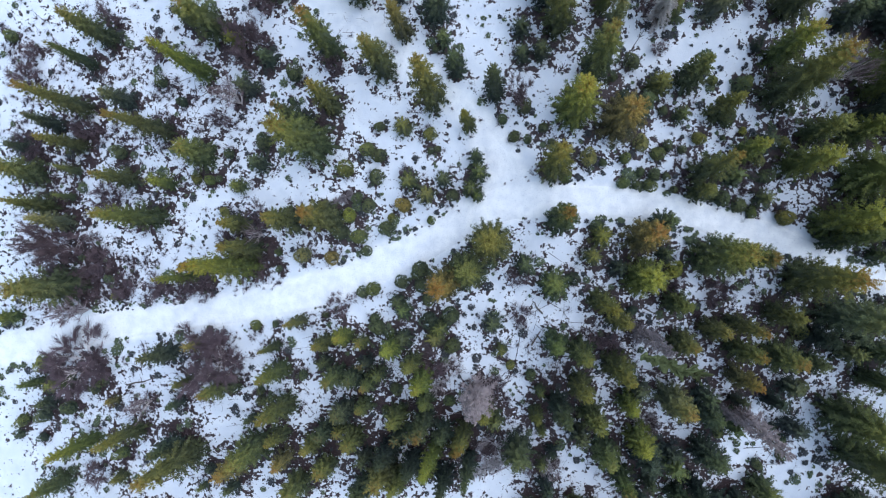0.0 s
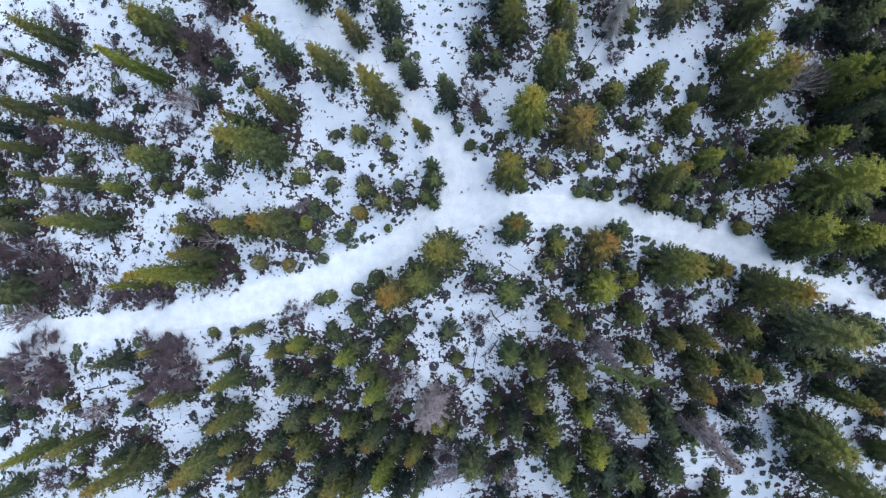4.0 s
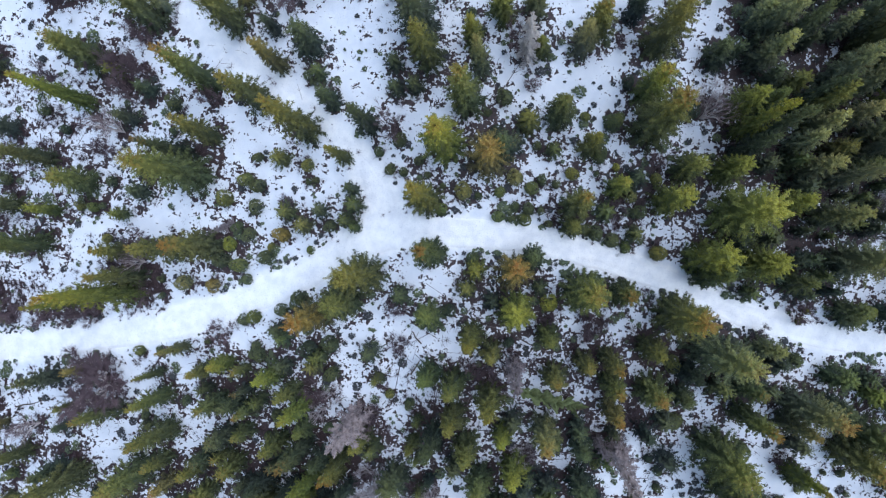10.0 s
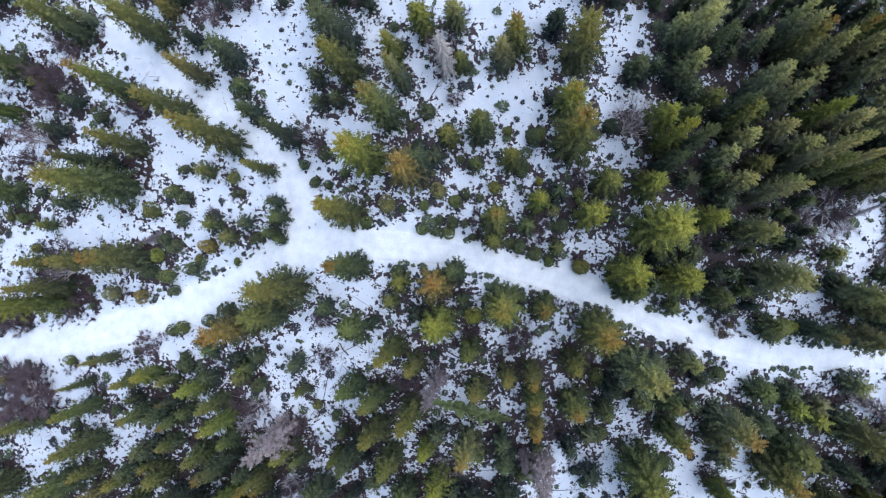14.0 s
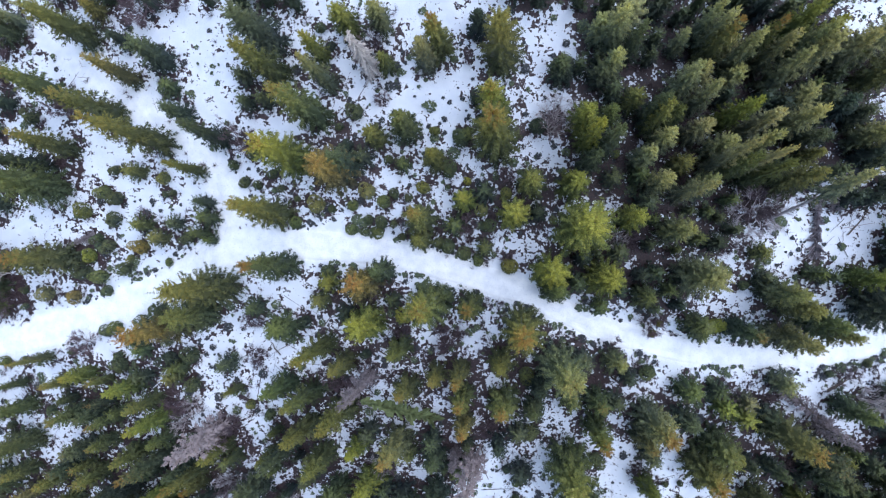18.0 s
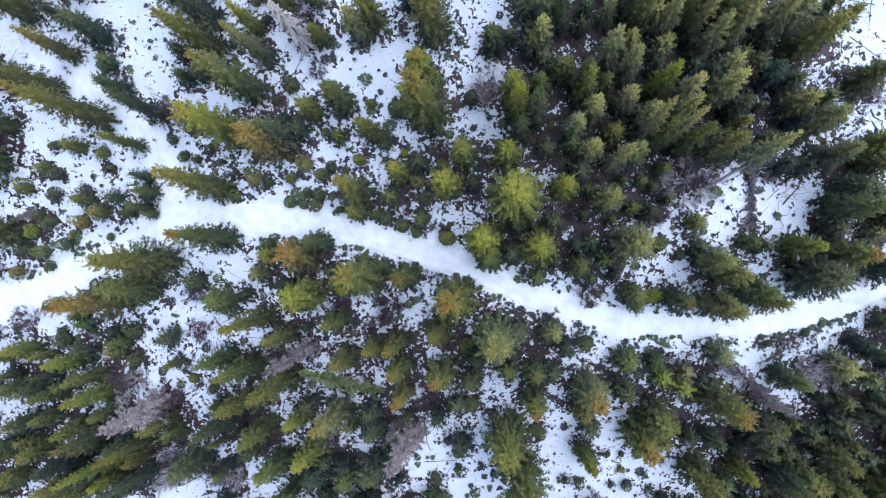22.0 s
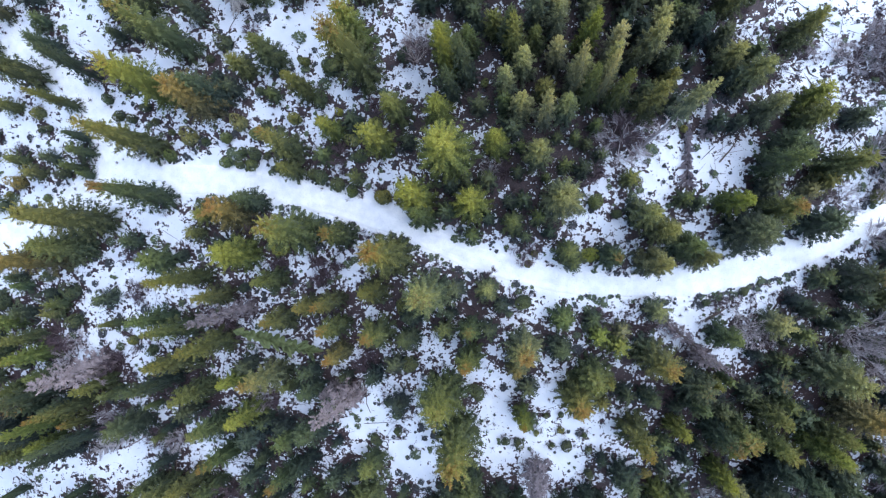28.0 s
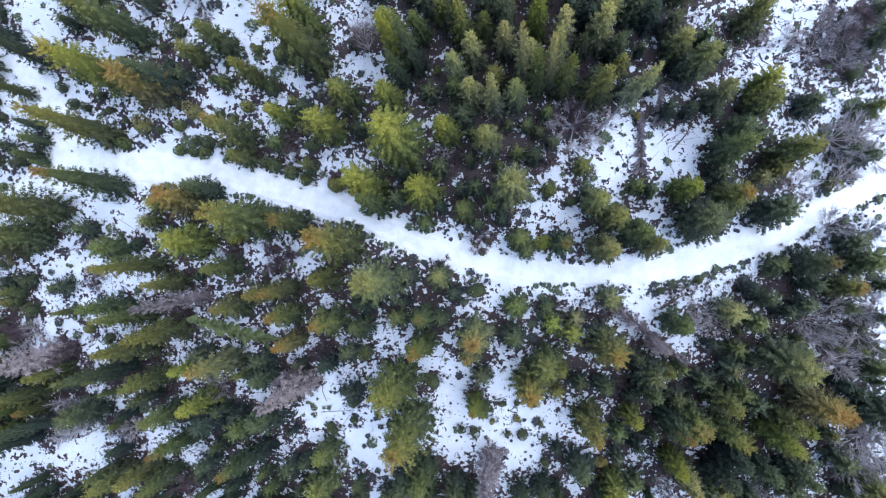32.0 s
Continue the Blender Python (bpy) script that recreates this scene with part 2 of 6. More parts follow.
def sliver(verts, faces, p, q, r):
    """A fine twig: three sides that run to a point."""
    d = (q - p).normalized()
    u = d.orthogonal().normalized()
    w = d.cross(u)
    s = len(verts)
    for a in (0, 2.094, 4.189):
        verts.append(tuple(p + u * (r * math.cos(a)) + w * (r * math.sin(a))))
    verts.append(tuple(q))
    faces += [(s, s + 1, s + 3), (s + 1, s + 2, s + 3), (s + 2, s, s + 3)]


def spray(verts, faces, rise, base, along, length, width, u, rnd):
    """A needled twig that forks in two."""
    side = along.cross(Vector((0, 0, 1)))
    if side.length < 1e-4:
        side = Vector((1, 0, 0))
    side.normalize()
    side = (side + Vector((0, 0, rnd.uniform(-0.3, 0.3)))).normalized()
    root = along.normalized() * (width * 0.3)
    for sg in (-1, 1):
        tip = base + along * (length * rnd.uniform(0.75, 1.15)) + side * (sg * width * rnd.uniform(0.35, 0.8)) + Vector((0, 0, -width * rnd.uniform(0.0, 0.35)))
        s = len(verts)
        verts += [tuple(base + side * (sg * width * 0.42) + root), tuple(base - side * (sg * width * 0.16) + root * rnd.uniform(0, 2)), tuple(tip)]
        faces.append((s, s + 1, s + 2))
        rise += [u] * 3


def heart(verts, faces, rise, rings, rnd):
    """A closed core added for a crown's close-grown inside, to stop see-through and darken it: rings of height and
    radius, uneven.
    """
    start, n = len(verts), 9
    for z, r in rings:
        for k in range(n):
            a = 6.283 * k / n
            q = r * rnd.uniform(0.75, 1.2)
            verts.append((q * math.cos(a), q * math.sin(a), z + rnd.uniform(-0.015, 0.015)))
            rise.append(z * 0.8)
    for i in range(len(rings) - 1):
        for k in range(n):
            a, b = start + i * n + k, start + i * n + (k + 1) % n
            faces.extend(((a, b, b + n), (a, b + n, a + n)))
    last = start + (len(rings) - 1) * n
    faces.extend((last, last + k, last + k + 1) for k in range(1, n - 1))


def conifer_crown(seed, whorls, per, low, power, lift, stations=9, mat=None, fine=1.0):
    """A crown 1 m high and 1 m in radius, to be scaled: whorls of boughs with needled twigs, uneven, with gaps."""
    rnd = random.Random(seed)
    verts, faces, rise = [], [], []
    squash = 1 / 4.0          # a crown is some four times as high as its radius
    lean = rnd.uniform(0, 6.28)
    if mat is None:
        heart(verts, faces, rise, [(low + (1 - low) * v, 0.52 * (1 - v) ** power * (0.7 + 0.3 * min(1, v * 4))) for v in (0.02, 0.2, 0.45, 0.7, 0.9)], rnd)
    for w in range(whorls):
        u = low + (1 - low) * (w + rnd.uniform(-0.35, 0.35)) / whorls
        u = min(max(u, low), 0.985)
        v = (u - low) / (1 - low)
        reach = (1 - v) ** power * (0.7 + 0.3 * min(1, v * 4)) + 0.05
        n = max(5, round(per * (0.55 + 0.45 * (1 - v)) + rnd.uniform(-1, 1)))
        spin = rnd.uniform(0, 6.28)
        for k in range(n):
            if rnd.random() < 0.06:
                continue
            a = spin + 6.283 * k / n + rnd.uniform(-0.3, 0.3)
            ln = reach * rnd.uniform(0.62, 1.15) * (1 + 0.1 * math.cos(a - lean))
            out = Vector((math.cos(a), math.sin(a), 0))
            pitch = lift + 0.75 * v + rnd.uniform(-0.15, 0.15)
            p0 = Vector((0, 0, u))

            def at(s):
                return p0 + out * (ln * s) + Vector((0, 0, squash * ln * (math.tan(pitch) * s - 0.5 * s * s * (1 - v) + 0.25 * s ** 4)))

            for j in range(stations):
                s = 0.2 + 0.78 * (j + rnd.uniform(-0.25, 0.25)) / (stations - 1)
                tl = fine * (0.10 + 0.15 * ln) * (1.15 - 0.5 * s) * rnd.uniform(0.6, 1.35)
                for sg in (-1, 1):
                    ang = a + sg * rnd.uniform(0.45, 1.0)
                    d = Vector((math.cos(ang), math.sin(ang), squash * rnd.uniform(-0.6, 0.6)))
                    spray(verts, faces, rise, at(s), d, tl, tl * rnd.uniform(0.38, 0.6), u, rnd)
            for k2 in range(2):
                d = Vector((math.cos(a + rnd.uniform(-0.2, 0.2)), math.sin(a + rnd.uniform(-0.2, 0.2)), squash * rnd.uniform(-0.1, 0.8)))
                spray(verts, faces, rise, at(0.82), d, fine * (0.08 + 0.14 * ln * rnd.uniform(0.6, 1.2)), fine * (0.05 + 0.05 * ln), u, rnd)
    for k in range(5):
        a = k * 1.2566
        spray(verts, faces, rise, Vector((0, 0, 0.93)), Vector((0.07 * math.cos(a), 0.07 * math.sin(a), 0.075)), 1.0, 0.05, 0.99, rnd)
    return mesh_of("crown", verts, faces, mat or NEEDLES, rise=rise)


def bush_crown(seed):
    """A low round spruce bush 1 m high and 1 m in radius: a lumpy dome of short needled twigs."""
    rnd = random.Random(seed)
    verts, faces, rise = [], [], []
    lumps = [(rnd.uniform(0, 6.283), rnd.uniform(0.1, 1.2), rnd.uniform(0.1, 0.26)) for k in range(7)]
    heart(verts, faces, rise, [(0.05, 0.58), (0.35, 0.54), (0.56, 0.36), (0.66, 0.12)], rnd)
    for k in range(400):
        a, s = rnd.uniform(0, 6.283), math.sqrt(rnd.random())
        tilt = math.asin(min(s, 0.998))
        r = 0.7 + sum(g * math.exp(-((math.cos(a - b) - 1) ** 2 * 6 + (tilt - c) ** 2 * 3)) for b, c, g in lumps)
        p = Vector((math.cos(a) * s * r, math.sin(a) * s * r, 0.1 + math.cos(tilt) * r * 0.85))
        b = a + rnd.gauss(0, 0.9)
        d = Vector((math.cos(b), math.sin(b), rnd.uniform(-0.3, 0.5))).normalized()
        ln = rnd.uniform(0.12, 0.27) * (1.5 if s > 0.85 else 1)
        # rise: the dome's sides take the painted shade, its top the painted light
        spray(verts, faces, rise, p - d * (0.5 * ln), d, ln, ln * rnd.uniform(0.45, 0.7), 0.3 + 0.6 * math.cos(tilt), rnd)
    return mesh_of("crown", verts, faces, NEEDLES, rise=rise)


def conifer_trunk(seed, low):
    rnd = random.Random(seed)
    verts, faces = [], []
    tube(verts, faces, [(0, 0, -0.02), (0, 0, 0.02), (0, 0, 0.5), (0, 0, 0.97)], (0.1, 0.075, 0.05, 0.008), 6)
    for k in range(10):
        a, z = rnd.uniform(0, 6.28), rnd.uniform(0.04, low + 0.12)
        ln = rnd.uniform(0.2, 0.55)
        stick(verts, faces, Vector((0, 0, z)), Vector((ln * math.cos(a), ln * math.sin(a), z - 0.01)), 0.012, 0.004)
    return mesh_of("trunk", verts, faces, BARK)


CROWNS = {
    "spruce": [conifer_crown(10 + i, 19, 10, 0.08, 0.66, -0.3, 9, None, 0.86) for i in range(6)],
    "full": [conifer_crown(30 + i, 17, 11, 0.05, 0.45, -0.2, 9, None, 0.84) for i in range(5)],
    "broad": [conifer_crown(40 + i, 20, 14, 0.05, 0.5, -0.25, 12, None, 0.62) for i in range(3)],
    "slim": [conifer_crown(50 + i, 18, 8, 0.2, 0.75, -0.4) for i in range(5)],
    "young": [conifer_crown(70 + i, 9, 9, 0.05, 0.5, 0.05, 7, None, 0.9) for i in range(6)],
}
CROWNS["bush"] = [bush_crown(120 + i) for i in range(8)]
TRUNKS = [conifer_trunk(90 + i, 0.12) for i in range(4)]
GREENS = {
    "dark": (0.045, 0.062, 0.060), "deep": (0.084, 0.101, 0.075), "green": (0.119, 0.139, 0.073), "olive": (0.163, 0.163, 0.074),
    "lime": (0.210, 0.218, 0.066), "straw": (0.235, 0.185, 0.088), "pale": (0.285, 0.276, 0.182), "sage": (0.205, 0.200, 0.122),
}
WORDS = {
    "dark": "dark green", "deep": "deep green", "green": "mid-green", "olive": "olive-green", "lime": "bright yellow-green",
    "straw": "straw-yellow", "pale": "pale grey-green", "sage": "greyish olive",
}
pick = random.Random(4)
STANDS = []


def conifer(x, y, high, wide, green="deep", cones=0.0, shape="spruce", name=""):
    """One conifer, its foot at x, y, its crown wide metres across."""
    turn = pick.uniform(0, 360)
    foot = new(name or {"young": "young_spruce", "bush": "spruce_bush", "full": "bushy_spruce", "slim": "slim_spruce"}.get(shape, "tall_spruce" if high > 8.5 else "spruce_tree"))
    foot.matrix_world = pose(x, y, ground_z(x, y), pick.uniform(-1.5, 1.5), pick.uniform(-1.5, 1.5), turn)
    trunk = new("trunk", pick.choice(TRUNKS))
    crown = new("crown", pick.choice(CROWNS["broad" if wide > 3.9 and shape != "bush" else shape]))
    trunk.parent = crown.parent = foot
    trunk.scale = (high * 0.14, high * 0.14, high)
    crown.scale = (wide / 2, wide / 2, high)
    c = GREENS[green]
    k = pick.uniform(0.88, 1.14)
    crown.color = (c[0] * k * pick.uniform(0.92, 1.08), c[1] * k, c[2] * k * pick.uniform(0.9, 1.1), cones)
    size = "tall" if high > 10 else "small" if high < 5 else "medium-high"
    tip = ", cone-brown top" if cones > 0.5 else ""
    if shape == "bush":
        tagged(foot, f"low round {WORDS[green]} spruce bush in snow", "bush", "spruce bushes")
        STANDS.append((x, y, wide * 0.42, high))
        return foot
    tagged(foot, f"{size} {WORDS[green]} {'spruce' if shape != 'full' else 'bushy spruce'} in snow{tip}", "tree", "young spruces" if shape == "young" else "spruces of the forest")
    STANDS.append((x, y, wide / 2, high))
    return foot


def bare_crown(seed, twiggy, thick=0.017, steep=(0.6, 2.4), woods=None, count=9, reach=1.0):
    """Limbs and twigs of a leafless tree, 1 m high and about 1 m in radius."""
    rnd = random.Random(seed)
    limbs, twigs = ([], []), ([], [])
    tips = []

    def grow(p, d, length, r, depth):
        q = p + d * length
        stick(*(limbs if depth < 3 else twigs), p, q, r, r * 0.6)
        if depth == 3:
            tips.append((q, d))
            return
        for k in range(3):
            bend = Vector((rnd.gauss(0, 0.5), rnd.gauss(0, 0.5), rnd.gauss(0.05, 0.28)))
            nd = (d + bend).normalized()
            nd.z = max(nd.z, -0.15)
            s = rnd.uniform(0.45, 1.0)
            grow(p + d * (length * s), nd, length * rnd.uniform(0.5, 0.8), r * 0.58, depth + 1)

    for k in range(count):
        a = 6.283 * k / count + rnd.uniform(-0.5, 0.5)
        d = Vector((math.cos(a), math.sin(a), rnd.uniform(*steep))).normalized()
        grow(Vector((0, 0, rnd.uniform(0.0, 0.1))), d, rnd.uniform(0.32, 0.56), thick, 0)
    for q, d in tips:
        for k in range(twiggy):
            nd = (d + Vector((rnd.gauss(0, 0.7), rnd.gauss(0, 0.7), rnd.gauss(-0.1, 0.4)))).normalized()
            sliver(*twigs, q - d * rnd.uniform(0, 0.16), q + nd * rnd.uniform(0.06, 0.22) * reach, 0.0042)
    limb_wood, twig_wood = woods or (TWIG_PALE, TWIG)
    return mesh_of("branchwork", *limbs, limb_wood), mesh_of("twig_crown", *twigs, twig_wood)


BARE = [bare_crown(200 + i, 9, 0.011, (0.4, 2.0), (TWIG, TWIG_DARK)) for i in range(5)]
OPEN_BARE = [bare_crown(220 + i, 3, 0.024) for i in range(4)]
DENSE_BARE = [bare_crown(240 + i, 22, 0.009, (0.35, 1.9), (TWIG_PALE, TWIG_DARK), 13, 0.8) for i in range(3)]
GREY_BARE = [bare_crown(260 + i, 4, 0.015, (0.15, 1.3), (GREY_LIMB, GREY_LIMB)) for i in range(3)]


def bare_tree(x, y, high, wide, grey=False):
    """A leafless birch, willow or dead grey shrub, its foot at x, y."""
    foot = new("dead_shrub" if grey else "bare_tree" if high > 3 else "bare_shrub")
    foot.matrix_world = pose(x, y, ground_z(x, y), pick.uniform(-6, 6), pick.uniform(-6, 6), pick.uniform(0, 360))
    limbs, twigs = pick.choice(GREY_BARE if grey else DENSE_BARE if wide > 4.4 else OPEN_BARE if high > 5 else BARE)
    for name, me in (("branchwork", limbs), ("twig_crown", twigs)):
        o = new(name, me)
        o.parent, o.scale = foot, (wide * 0.6, wide * 0.6, high)
    if grey:
        label, kind_of = "dead grey shrub of bare radiating branches in snow", "shrub"
    elif high > 3:
        label, kind_of = "leafless pale-limbed birch with fine purplish twigs in snow", "tree"
    else:
        label, kind_of = "low leafless violet-brown shrub in snow", "shrub"
    tagged(foot, label, kind_of, "leafless trees and shrubs")
    STANDS.append((x, y, min(wide * 0.18, 1.0), high))
    return foot


def dead_boughs(seed, whorls=20, stout=1.0):
    """Needle-less boughs of a dead conifer: thin drooping sticks with fine side twigs."""
    rnd = random.Random(seed)
    verts, faces = [], []
    for w in range(whorls):
        u = 0.14 + 0.82 * w / whorls
        v = (u - 0.14) / 0.86
        n = rnd.randint(4, 7)
        spin = rnd.uniform(0, 6.28)
        for k in range(n):
            a = spin + 6.283 * k / n + rnd.uniform(-0.5, 0.5)
            ln = (0.15 + 0.85 * (1 - v) ** 0.6) * rnd.uniform(0.3, 1.15)
            out = Vector((math.cos(a), math.sin(a), rnd.uniform(-0.12, 0.0)))
            p, q = Vector((0, 0, u)), Vector((0, 0, u)) + out * ln
            stick(verts, faces, p, q, 0.022 * stout, 0.008 * stout)
            for j in range(7):
                s = 0.25 + 0.75 * j / 7
                for sg in (-1, 1):
                    b = a + sg * rnd.uniform(0.5, 1.0)
                    d = Vector((math.cos(b), math.sin(b), rnd.uniform(-0.06, 0.02)))
                    o = p.lerp(q, s)
                    stick(verts, faces, o, o + d * ((0.34 * ln * (1.15 - s) + 0.05) * rnd.uniform(0.5, 1.3)), 0.009 * stout, 0.004 * stout)
                    d = Vector((math.cos(b + 0.4 * sg), math.sin(b + 0.4 * sg), rnd.uniform(-0.05, 0.04)))
                    stick(verts, faces, o, o + d * (0.2 * ln * (1.15 - s) + 0.05), 0.007 * stout, 0.003 * stout)
    return verts, faces


DEAD = [[mesh_of("boughs", *dead_boughs(300 + i), GREY_WOOD) for i in range(3)],
        [conifer_crown(310 + i, 15, 9, 0.1, 0.6, -0.35, 8, RUST_WOOD) for i in range(3)],
        [mesh_of("boughs", *dead_boughs(330 + i, 13, 2.6), GREEN_BOUGH) for i in range(2)],
        [mesh_of("boughs", *dead_boughs(340 + i, 20, 1.5), LOG_GREY) for i in range(2)]]


def dead_conifer(x, y, high, wide, look_of=0, lean=0, toward=90):
    """A dead standing conifer, its foot at x, y."""
    foot = new("thin_spruce" if look_of == 2 else "dead_spruce")
    foot.matrix_world = pose(x, y, ground_z(x, y), -lean, pick.uniform(-3, 3), toward - 90 if lean else pick.uniform(0, 360))
    trunk, boughs = new("trunk", pick.choice(TRUNKS)), new("bough_crown", pick.choice(DEAD[look_of]))
    trunk.parent = boughs.parent = foot
    stout = high * (0.2 if lean > 60 else 0.12)
    trunk.scale, boughs.scale = (stout, stout, high), (wide / 2, wide / 2, high)
    tagged(foot, ("dead standing spruce with bare silver-grey boughs", "dead standing spruce with matted rusty grey boughs", "thin spruce with sparse green boughs leaning over the snow", "thrown dead spruce with grey broken boughs on snow")[look_of], "tree" if look_of == 2 else "dead tree", "dead spruces")
    STANDS.append((x, y, wide * 0.3, high))
    return foot


def leaning_spruce(x, y, high, wide, toward, lean):
    """A tall spruce that leans, its stem bare below a thin crown."""
    rnd = random.Random(int(x * 13))
    foot = new("leaning_spruce")
    foot.matrix_world = pose(x, y, ground_z(x, y), 0, 0, toward) @ pose(0, 0, 0, 0, lean, 0)
    verts, faces = [], []
    tube(verts, faces, [(0, 0, -0.15), (0, 0, 0.3 * high), (0.1, 0, 0.6 * high), (0, 0, 0.97 * high)], (0.15, 0.13, 0.09, 0.015), 7)
    trunk = new("trunk", mesh_of("trunk", verts, faces, GREY_LIMB))
    trunk.parent = foot
    verts, faces = [], []
    for k in range(60):
        a, z = rnd.uniform(0, 6.28), rnd.uniform(0.22, 0.6) * high
        ln = rnd.uniform(0.3, 1.1)
        d = Vector((math.cos(a), math.sin(a), rnd.uniform(-0.4, 0.1)))
        p = Vector((0, 0, z))
        stick(verts, faces, p, p + d * ln, 0.02, 0.006)
        for j in range(3):
            b = a + rnd.uniform(-0.9, 0.9)
            o = p + d * (ln * rnd.uniform(0.4, 0.9))
            stick(verts, faces, o, o + Vector((math.cos(b), math.sin(b), -0.1)) * rnd.uniform(0.15, 0.4), 0.01, 0.004)
    new("dead_boughs", mesh_of("dead_boughs", verts, faces, GREY_LIMB)).parent = trunk
    crown = new("crown", CROWNS["slim"][1])
    crown.parent = foot
    crown.location, crown.scale = (0, 0, 0.42 * high), (wide / 2, wide / 2, 0.58 * high)
    crown.color = (*GREENS["pale"], 0.2)
    tagged(foot, "leaning spruce with a grey bare stem and thin pale olive crown", "tree", "spruces of the forest")
    STANDS.append((x, y, 0.8, high))


def fallen_log(x, y, length, heading, thick=0.16, lift=0.0):
    """A fallen stem lying on the snow with stubs of its boughs; heading in degrees from east."""
    rnd = random.Random(int(x * 37 + y * 101))
    log = new("fallen_log")
    log.matrix_world = pose(x, y, ground_z(x, y) + thick * 0.45, 0, -lift, heading)
    verts, faces = [], []
    n = 6
    pts = [(0, rnd.gauss(0, 0.04) * k, rnd.gauss(0, 0.02) * k) for k in range(n)]
    for k in range(n):
        r = thick / 2 * (1 - 0.6 * k / (n - 1))
        for j in range(6):
            a = 1.047 * j
            verts.append((length * (k / (n - 1) - 0.5), pts[k][1] + r * math.cos(a), pts[k][2] + r * math.sin(a)))
    for k in range(n - 1):
        for j in range(6):
            faces.append((k * 6 + j, k * 6 + (j + 1) % 6, k * 6 + 6 + (j + 1) % 6, k * 6 + 6 + j))
    faces += [tuple(range(6)), tuple(range((n - 1) * 6, n * 6))]
    stem = new("stem", mesh_of("stem", verts, faces, BARK if rnd.random() < 0.75 else LOG_GREY))
    stem.parent = log
    for k in range(4 + int(length)):
        verts, faces = [], []
        p = Vector((rnd.uniform(-0.45, 0.48) * length, 0, 0))
        d = Vector((rnd.uniform(0.1, 0.6), rnd.choice((-1, 1)) * rnd.uniform(0.3, 1), rnd.uniform(0, 0.7))).normalized()
        stick(verts, faces, p, p + d * rnd.uniform(0.25, 0.9), 0.022, 0.008)
        new("bough_stub", mesh_of("bough_stub", verts, faces, BARK)).parent = stem
    tagged(log, "dark fallen spruce stem with broken bough stubs on snow", "log", "fallen stems")
    return log

# ---- lie of the land ----
def smooth_line(pts, step=0.7):
    """A smooth line through a few turning points, with its half width."""
    p = np.array(pts, float)
    d = np.r_[0, np.cumsum(np.hypot(*np.diff(p[:, :2], axis=0).T))]
    s = np.arange(0, d[-1], step)
    out = []
    for k in range(p.shape[1]):
        v = np.interp(s, d, p[:, k])
        kern = np.hanning(9)
        kern /= kern.sum()
        out.append(np.convolve(np.pad(v, 4, mode="reflect", reflect_type="odd"), kern, "valid"))
    return np.array(out).T


TRAIL_LINE = smooth_line(TRAIL)
SPUR_LINE = smooth_line(SPUR)


def distance_to(line, x, y):
    """How far the places are from the line's edge: negative on it."""
    x, y = np.asarray(x, float), np.asarray(y, float)
    best = np.full(x.shape, 1e9)
    for px, py, w in line:
        best = np.minimum(best, np.hypot(x - px, y - py) - w)
    return best


def trodden(x, y):
    """How packed the snow is: full on the trail, fading beside it and up the side path."""
    x, y = np.asarray(x, float), np.asarray(y, float)
    out = np.clip(1.0 - distance_to(TRAIL_LINE, x, y) / 0.4, 0, 1)
    far = np.hypot(x - SPUR[0][0], y - SPUR[0][1])
    return np.maximum(out, np.clip(0.9 - distance_to(SPUR_LINE, x, y) / 0.7, 0, 1) * np.clip(1.25 - far / 26, 0.25, 1))


def hill(x, y):
    """The slope: it rises to the north and falls away to the east."""
    return 0.81 - 0.0491 * x + 0.1400 * y - 0.000514 * np.clip(x, -50, 90) ** 2


def waves(x, y):
    """Low mounds of drifted snow."""
    return (0.10 * np.sin(0.31 * x + 0.9) * np.sin(0.37 * y + 0.4) + 0.07 * np.sin(0.83 * x - 0.5 * y) + 0.05 * np.sin(1.7 * y + 0.6 * x + 1.3)
            + 0.03 * np.sin(3.1 * x + 0.4 * y) * np.sin(2.7 * y - 0.8))


def ground_z(x, y):
    side = np.clip((distance_to(TRAIL_LINE, [x], [y])[0] + 0.3) / 1.5, 0, 1)
    return float(hill(x, y) + side * (0.12 + waves(x, y)) - 0.03)


def axis(lo, hi, step):
    """Evenly spaced inside, then wider and wider out to the horizon."""
    far = [6.0 * 1.45 ** k for k in range(16)]
    return np.array([lo - f for f in reversed(far)] + list(np.arange(lo, hi, step)) + [hi + f for f in far])


